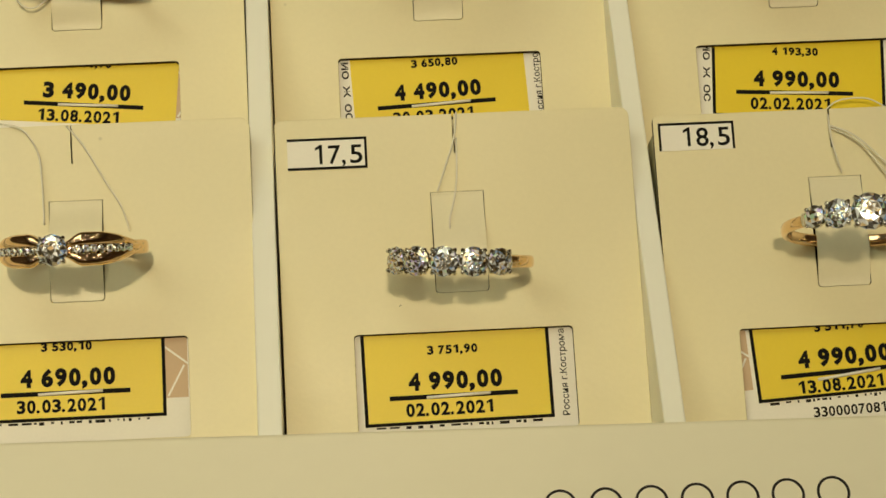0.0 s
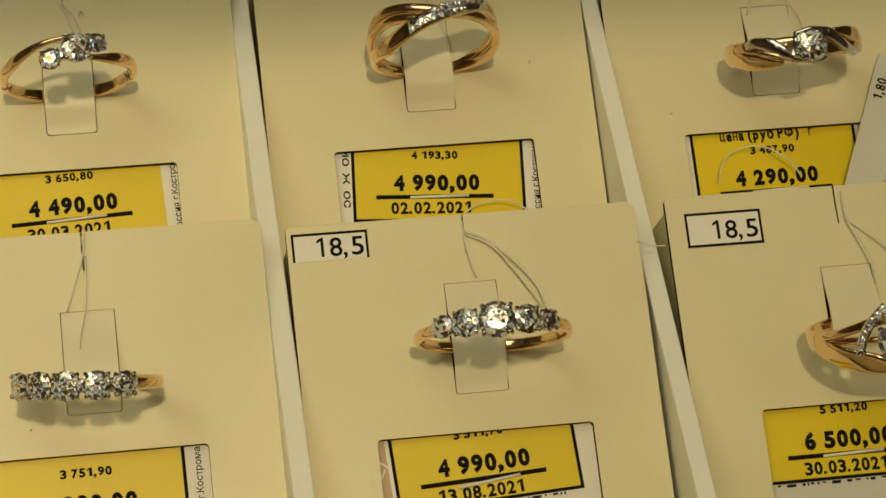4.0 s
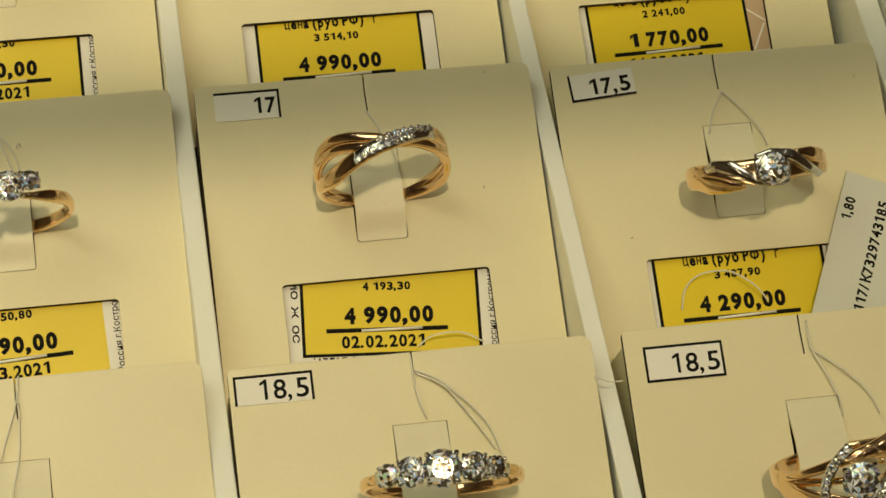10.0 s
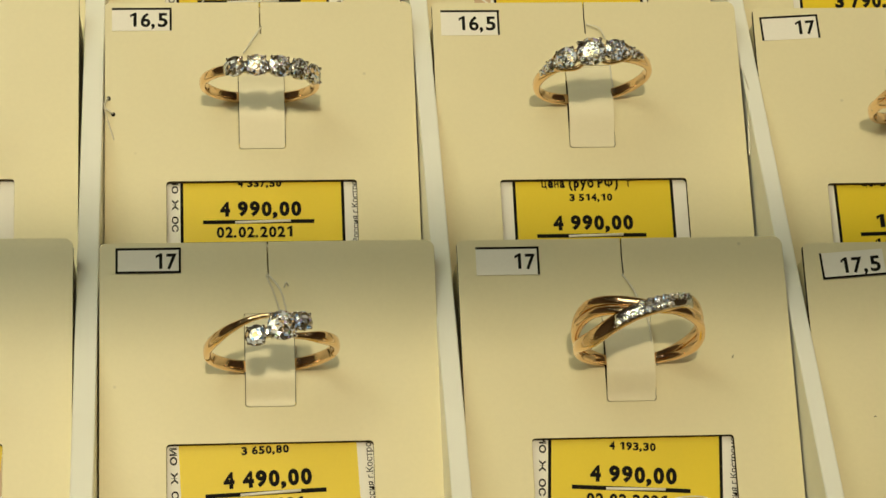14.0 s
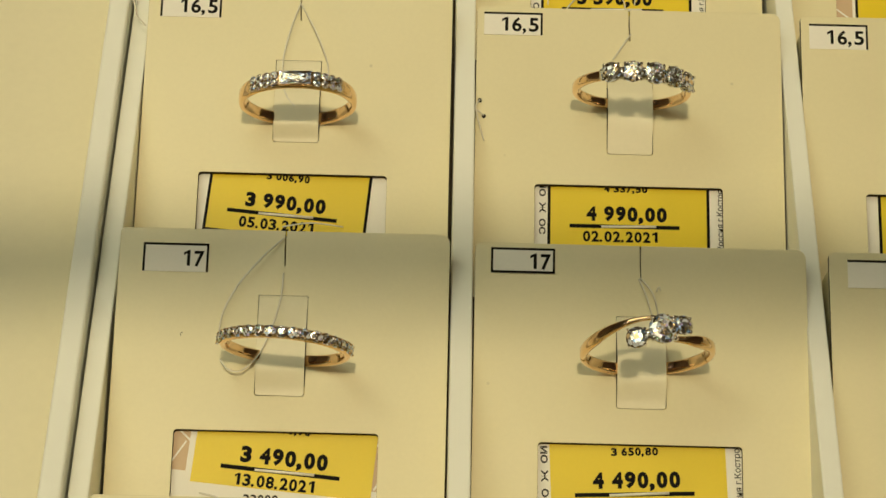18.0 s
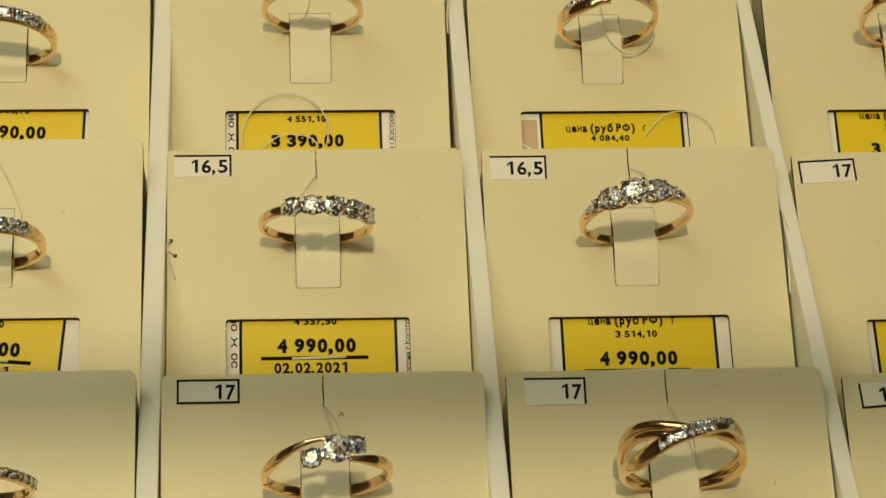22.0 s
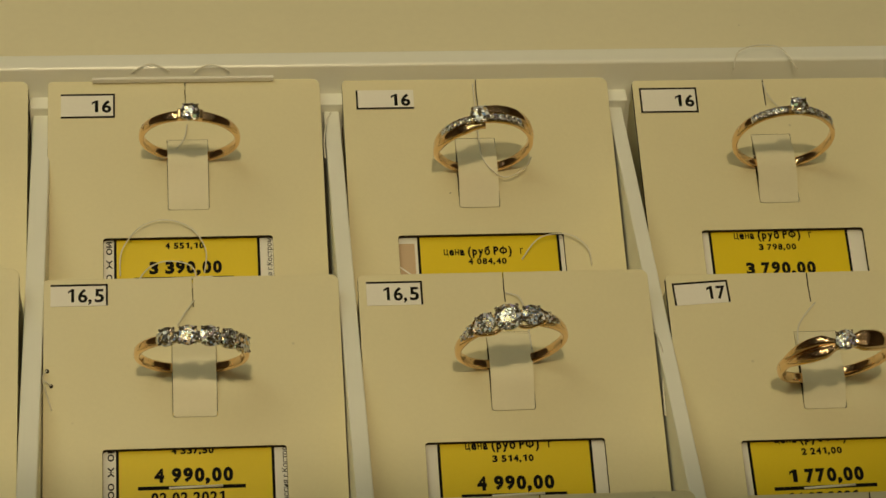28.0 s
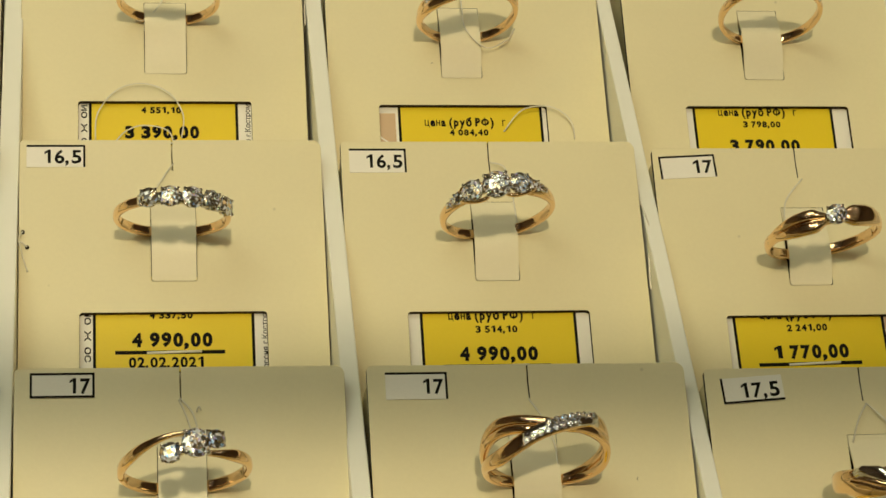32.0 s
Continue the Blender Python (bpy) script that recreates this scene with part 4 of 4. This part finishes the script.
def crossover_ring(r, c):
    e, rin = ring_at(r, c, "rose gold crossover ring with one strand of small stones")

    def cross(sign, lift, wide=0.0, shift=0.0):
        def f(th):
            k, foot = ease((120 - abs(th)) / 70), ease((175 - abs(th)) / 70)
            y = sign * (0.9 * (1 if th > 0 else -1) * ease(abs(th) / 90) * foot + 2.2 * math.sin(radians(th) * 1.6) * k * 0.75) + shift * k
            return (1.25 + wide * k, 1.1 + 0.15 * k, y, lift * ease((60 - abs(th)) / 60))
        return f
    up, flat = cross(1, 0.75, 1.3), cross(-1, 0.0, 0.3, 0.75)

    def down(th):
        w, t, y, l = flat(th)
        return (w, t, y if th < 0 else 0.75 * ease((120 - th) / 70) + (y - 0.75 * ease((120 - th) / 70)) * (1 - 0.75 * ease(th / 30) * ease((110 - th) / 40)), l)
    part("strand", sweep(rin, down, -180, 180, 96), GOLD, e, "polished rose gold strand", smooth=True)
    part("strand", sweep(rin, cross(-1, 0.1, 0.0, -0.85), -110, -6, 50), GOLD, e, "polished rose gold strand", smooth=True)
    part("strand", sweep(rin, up, -180, 180, 96), GOLD, e, smooth=True)
    part("white_inlay", sweep(rin, lambda th: (2.3, 1.0, up(th)[2], up(th)[3] + 0.3), -28, 47, 30), WHITEGOLD, e, smooth=True)
    for k in range(8):
        for th, dy in ((-25 + 6.3 * k, -0.6), (-5 + 6.6 * k, 0.6)):
            part("small_stone", BRILLIANT, STONE, e, m=seat(th, rin + 1.36 + up(th)[3], up(th)[2] + dy * 0.92, 1.15, yaw=th))


crossover_ring(1, 2)


def wave_ring(r, c):
    e, rin = ring_at(r, c, "rose and white gold wave ring with a bezel-set clear stone")
    part("band", sweep(rin, lambda th: (3.5 - 1.5 * ease((abs(th) - 70) / 60), 1.0 + 0.4 * ease((abs(th) - 40) / 14) * ease((100 - abs(th)) / 30), 0, 0)), GOLD, e, smooth=True)
    # strands: angle, shift, width, lift
    for nm, mat, rows in (("white_wave", WHITEGOLD, ((-66, 0.4, 1.0, 0.0), (-48, 1.2, 2.0, 0.4), (-30, 0.7, 2.4, 0.7), (-12, -1.3, 1.7, 0.8), (4, -2.3, 0.8, 0.6), (14, -2.0, 0.6, 0.3))),
                          ("white_wave", WHITEGOLD, ((-12, 2.0, 0.6, 0.3), (2, 2.4, 1.0, 0.7), (18, 1.5, 1.9, 0.9), (34, -0.5, 1.9, 0.7), (48, -1.5, 1.3, 0.3), (60, -1.2, 0.8, 0.0))),
                          ("gold_wave", GOLD, ((-84, -0.4, 1.4, 0.0), (-78, -0.6, 2.0, 0.1), (-56, -1.2, 2.8, 0.45), (-36, -1.6, 2.0, 0.45), (-22, -1.9, 0.9, 0.2))),
                          ("gold_wave", GOLD, ((-60, 0.2, 0.8, 0.5), (-44, 0.0, 1.1, 0.75), (-26, -0.9, 0.9, 0.9), (-14, -1.9, 0.5, 0.6))),
                          ("gold_wave", GOLD, ((24, 1.9, 0.8, 0.2), (40, 1.4, 2.0, 0.6), (56, 0.7, 2.6, 0.5), (80, 0.2, 1.8, 0.0)))):
        def wave(th, rows=rows):
            ths = [q[0] for q in rows]
            y, w, l = (np.interp(th, ths, [q[k] for q in rows]) for k in (1, 2, 3))
            return (w, 1.1, y, l, 0.45 if mat is GOLD and rows[0][0] == -84 else 0.0)
        part(nm, sweep(rin, wave, rows[0][0], rows[-1][0], 30), mat, e, smooth=True)
    part("stone_cup", sweep(rin, lambda th: (3.8, 2.1, 0, 0.1), -13, 13, 10), WHITEGOLD, e, smooth=True)
    a = [(2.3 * math.cos(2 * math.pi * k / 24), 2.3 * math.sin(2 * math.pi * k / 24), 0) for k in range(24)]
    part("bezel", tube(a, 0.2, 8, True), WHITEGOLD, e, smooth=True, m=Matrix.Translation((0, 0, (rin + 2.5) * MM)))
    stone(e, 0, rin + 2.6, 4.4, claw=False)


wave_ring(1, 3)


def channel_ring(r, c):
    e, rin = ring_at(r, c, "flat rose gold ring with a baguette stone and stone rows")
    part("band", sweep(rin, plain(2.9, 2.0, 1.0)), GOLD, e, smooth=True)
    part("stone_channel", sweep(rin, lambda th: (2.5, 1.0, 0, 0.14), -52, 52, 40), GOLD, e, smooth=True)
    part("baguette_frame", boxes((-2.6, 2.6, -1.2, 1.2, -0.5, 0.05), bevel=0.2), GOLD, e, m=Matrix.Translation((0, 0, (rin + 1.2) * MM)))
    part("baguette_stone", BAGUETTE, STONE, e, m=Matrix.Translation((0, 0, (rin + 1.42) * MM)) @ Matrix.Diagonal((4.8, 2.1, 1.5, 1)))
    for s in (-1, 1):
        for k in range(4):
            for y in (-0.6, 0.6):
                part("small_stone", BRILLIANT, STONE, e, m=seat(s * (21 + 8 * k), rin + 1.18, y, 1.3, yaw=20 * k))


channel_ring(2, 0)
row_ring(2, 1, "rose gold ring with five clear stones turned aside", [(-40, 3.2), (-20.3, 3.4), (0, 3.5), (20.3, 3.4), (40, 3.2)])


def trilogy_ring(r, c):
    e, rin = ring_at(r, c, "rose gold ring with three clear stones and curled shoulders")
    part("band", sweep(rin, lambda th: (1.7 + 0.7 * ease((110 - abs(th)) / 60), 1.0 + 0.5 * ease((70 - abs(th)) / 30), 0, 0), 34, 326), GOLD, e, smooth=True)
    for s in (-1, 1):
        for k in (-1, 1):
            pts = []
            for i in range(16):
                th = s * (38 - 34 * i / 15)
                y = k * (0.5 + 1.0 * math.sin(math.pi * i / 15))
                rad = rin + 1.3 + 0.6 * math.sin(math.pi * 2 * i / 15)
                pts.append((rad * math.sin(radians(th)), y, rad * math.cos(radians(th))))
            part("curl", tube(pts, 0.38, 6), GOLD, e, smooth=True)
        stone(e, s * 21, rin + 2.5, 3.5)
        stone(e, s * 37, rin + 1.8, 2.2)
        part("small_stone", BRILLIANT, STONE, e, m=seat(s * 47, rin + 1.5, 0, 1.5))
        part("small_stone", BRILLIANT, STONE, e, m=seat(s * 54, rin + 1.35, 0, 1.1))
    part("gallery", sweep(rin, lambda th: (1.7, 0.9, 0, 0.9 + 0.4 * ease((30 - abs(th)) / 20)), -32, 32, 24), WHITEGOLD, e, smooth=True)
    stone(e, 0, rin + 2.75, 4.5)


trilogy_ring(2, 2)
leaf_ring(2, 3, "rose gold ring with polished leaf shoulders and one stone", 3.4, False)
channel_ring(3, 0)


def solitaire(r, c, kind):
    label = {"plain": "plain rose gold solitaire ring", "split": "rose gold split band ring with stone shoulders", "pave": "rose gold solitaire ring with stone shoulders"}[kind]
    e, rin = ring_at(r, c, label)
    part("band", sweep(rin, plain(1.9, 1.7, 0.95)), GOLD, e, smooth=True)
    if kind == "split":
        for side, lo, hi in ((-1, -140, 5), (1, 4, 140)):
            def twin(th, side=side):
                k = ease((135 - abs(th)) / 95)
                return (1.05 + 0.9 * k * ease(abs(th) / 22), 0.95 + 0.25 * k, side * 1.55 * k, 0.05)
            part("twin_strand", sweep(rin, twin, lo, hi, 40), GOLD, e, smooth=True)
    if kind == "plain":
        for s in (-1, 1):
            part("shoulder_block", boxes((-0.4, 0.4, -0.95, 0.95, -1.0, 0.5), bevel=0.25), GOLD, e, m=seat(s * 11.5, rin + 1.0))
    else:
        for s in (-1, 1):
            part("white_inlay", sweep(rin, lambda th: (1.6, 0.95, 0, 0.1), 10 if s > 0 else -54, 54 if s > 0 else -10, 20), WHITEGOLD, e, smooth=True)
            pave(e, [s * a for a in range(17, 56, 8)], rin + 1.0, 1.35)
    stone(e, 0, rin + 2.1, 3.3)


solitaire(3, 1, "plain")
solitaire(3, 2, "split")
solitaire(3, 3, "pave")

# ---------------------------------------------------------------- nylon threads and small things


def thread(r, c, *path, thick=0.125, lift=0.35):
    """A clear nylon thread lying over a card, given across and down from its upper left corner."""
    pts = [Vector((u, -v, lift + (0.9 if 0 < i < len(path) - 1 else 0.0))) for i, (u, v) in enumerate(path)]
    fine = []
    for i in range(len(pts) - 1):
        p0, p1, p2, p3 = pts[max(i - 1, 0)], pts[i], pts[i + 1], pts[min(i + 2, len(pts) - 1)]
        for k in range(6):
            t = k / 6
            fine.append(0.5 * ((2 * p1) + (p2 - p0) * t + (2 * p0 - 5 * p1 + 4 * p2 - p3) * t * t + (3 * p1 - p0 - 3 * p2 + p3) * t * t * t))
    fine.append(pts[-1])
    ob = part("nylon_thread", tube(fine, thick, 6), NYLON, smooth=True)
    ob.matrix_world = card_pose(r, c)
    return tagged(ob, "thin clear nylon thread tied round a ring", "thread", "nylon threads")


thread(0, 1, (25.1, -0.1), (24.6, 3.6), (23.4, 7.2), (21.9, 11.2))
thread(0, 1, (24.9, 3.6), (24.5, 10.5), (23.3, 15.7), (23.6, 17.7))
thread(0, 0, (14.9, -0.4), (18.0, 0.8), (20.1, 4.2), (20.6, 8.6), (20.7, 14.2))
thread(0, 0, (24.0, 0.3), (26.4, 3.6), (29.4, 9.0), (31.3, 12.3), (32.3, 15.6))
thread(0, 2, (24.4, 0.9), (24.4, 4.8), (25.0, 8.1), (25.6, 9.4))
thread(0, 2, (24.6, 2.6), (27.5, 4.3), (30.9, 7.6), (33.5, 11.1), (34.7, 14.9), (35.4, 16.6))
thread(0, 2, (24.7, 3.0), (28.1, 5.2), (30.4, 8.3), (32.6, 11.8), (34.2, 14.4))
thread(0, 3, (25.5, 1.1), (25.4, 5.1), (26.7, 8.3), (28.0, 12.2), (28.4, 14.8))
thread(0, 3, (25.4, 5.1), (29.5, 8.7), (32.2, 11.9), (33.5, 14.9))
thread(1, 0, (24.3, 1.3), (21.5, 4.5), (18.0, 9.0), (15.9, 13.4), (15.3, 16.8))
thread(1, 0, (24.5, 7.1), (24.3, 11.4), (23.2, 15.8), (21.4, 20.2), (19.0, 22.6), (17.0, 22.4), (15.8, 20.7), lift=0.95)
thread(1, 1, (24.3, 5.4), (25.3, 8.3), (26.2, 11.0))
thread(1, 1, (24.5, 5.2), (26.3, 8.0), (27.2, 11.2))
thread(1, 1, (26.9, 7.3), (27.2, 6.9), (27.5, 7.1))
thread(1, 2, (24.4, 5.9), (25.9, 8.9), (27.6, 13.3), (27.9, 16.7), (28.7, 20.1))
thread(1, 3, (25.0, 6.2), (23.1, 9.2), (22.0, 12.6))
thread(1, 3, (25.0, 6.2), (27.5, 9.5), (29.6, 12.8), (30.5, 15.1))
thread(1, 3, (13.9, 38.8), (14.7, 35.9), (17.3, 34.0), (21.5, 34.0), (24.9, 36.4), (26.7, 38.7))
thread(2, 0, (24.5, 2.7), (23.1, 7.9), (22.1, 13.6), (22.6, 18.7), (25.1, 22.1), (28.4, 24.1))
thread(2, 0, (24.5, 2.7), (27.3, 8.4), (29.2, 13.4), (29.4, 16.0))
thread(2, 0, (10.3, -2.2), (5.0, -4.8), (-0.6, -4.1), (-2.7, 0.6), (-1.8, 5.8), (-0.3, 7.4))
thread(2, 1, (24.8, 4.5), (23.3, 7.1), (21.9, 9.1))
thread(2, 1, (0.5, 16.7), (-0.1, 18.7), (1.3, 23.8))
thread(2, 1, (1.2, 19.4), (0.1, 18.9), (-0.5, 18.3))
thread(2, 2, (24.8, 4.1), (26.7, 5.2), (27.7, 6.8))
thread(2, 2, (28.1, 10.5), (28.6, 16.7))
thread(2, 3, (25.2, 6.0), (22.2, 9.6), (21.2, 12.1), (21.3, 16.3))
thread(2, 3, (-3.1, 10.2), (-2.2, 15.5), (-2.8, 20.6), (-2.9, 26.1))
thread(3, 1, (50.9, 7.4), (49.9, 10.2), (49.4, 13.8), (49.5, 16.9))
thread(0, 2, (48.8, 6.0), (50.6, 7.0), (52.6, 6.9))
thread(3, 0, (2.8, 2.8), (7.2, 8.7), (13.4, 11.0), (18.5, 11.0))
thread(3, 0, (24.0, 0.2), (25.9, 5.0), (26.6, 9.7))
thread(3, 1, (12.6, 39.6), (13.0, 35.0), (16.3, 30.5), (20.8, 29.2), (25.2, 31.0), (27.6, 35.2), (27.3, 39.3))
thread(3, 1, (15.8, 39.9), (17.6, 38.1), (20.3, 36.9), (23.6, 37.2), (25.4, 38.4), (25.9, 40.3), lift=-0.6)
thread(3, 1, (24.8, 9.5), (24.2, 12.9), (22.1, 15.8), (20.1, 16.8), (19.1, 15.1))
thread(3, 1, (14.8, -0.8), (18.4, -2.1), (21.9, -0.9), lift=1.6)
thread(3, 1, (26.0, -0.5), (29.1, -1.8), (32.7, -0.9), lift=1.6)
thread(3, 2, (23.9, 1.6), (24.1, 13.4), (24.7, 18.1), (28.0, 21.6), (31.8, 20.0), (33.5, 17.2), lift=0.95)
thread(3, 2, (30.3, 37.5), (33.7, 33.7), (38.8, 33.1), (42.1, 35.7), (42.8, 39.0))
thread(3, 3, (18.8, -0.8), (20.0, -4.0), (24.1, -5.4), (28.2, -4.5), (30.9, -0.6), lift=2.4, thick=0.13)
thread(3, 3, (24.5, 1.0), (24.8, 4.0), (26.9, 6.5))
thread(1, 2, (27.7, 41.7), (29.8, 40.5), (33.9, 40.4), (37.0, 41.8))
thread(2, 0, (23.2, 41.4), (27.7, 41.0), (32.7, 41.2))

hang = empty("hang_tag", on_card(1, 3, 42.2, 31.5, 1.5, 0), "white paper hang tag with a printed code over the tray edge", "tag")
bm = bmesh.new()
box(bm, -5.1, 6.1, -15.0, 9.8, -0.08, 0.08)
bmesh.ops.rotate(bm, cent=(0, 0, 0), matrix=Matrix.Rotation(radians(-23), 3, "Z"), verts=bm.verts)
part("paper", bm, FILM, hang, "greyish glossy tag film")
part("code_print", figures("117/К7329743185", 1.55, 0.06, 17.5), INK, hang, m=pose(0, 0, 0, 0, 0, -23) @ pose(1.3 * MM, -1.9 * MM, 0.1 * MM, 0, 0, 90))
part("weight_print", figures("1,80", 1.5, 0.06, 3.7), INK, hang, m=pose(0, 0, 0, 0, 0, -23) @ pose(-3.6 * MM, 4.2 * MM, 0.1 * MM, 0, 0, 90))
strip_ob = part("paper_strip", boxes((60.5, 93.3, 149.9, 150.5, 20.8, 21.6)), PAPER)
tagged(strip_ob, "narrow white paper strip on a card's upper edge", "strip")
for i, (pu, pv) in enumerate(((0.5, 16.7), (1.2, 19.4))):
    pin = part("pin", tube([(0, 0, -0.8), (0, 0, 0.1), (0, 0, 0.3)], 0.32, 8), INK, smooth=True)
    pin.matrix_world = on_card(2, 1, pu, pv)
    tagged(pin, "tiny dark pin head in a card's edge", "pin", "pins")
# flecks of dirt on the cards: across, down, length, turn
for r, c, fu, fv, fl, fa in ((1, 2, 40.2, 18.9, 0.5, 70), (3, 2, 18.4, 23.8, 0.4, 20), (1, 0, 9.8, 16.6, 0.6, 60), (1, 3, 8.3, 27.4, 0.4, 10), (0, 1, 16.0, 27.0, 0.4, 40)):
    fleck = part("fleck", tube([(-fl / 2, 0, 0.03), (0, 0.12, 0.1), (fl / 2, 0, 0.03)], 0.045, 5), SHADE_FLECK, smooth=True)
    fleck.matrix_world = on_card(r, c, fu, fv, 0.0, fa)
    tagged(fleck, "tiny dark fleck of dirt on a cream card", "fleck", "flecks of dirt")
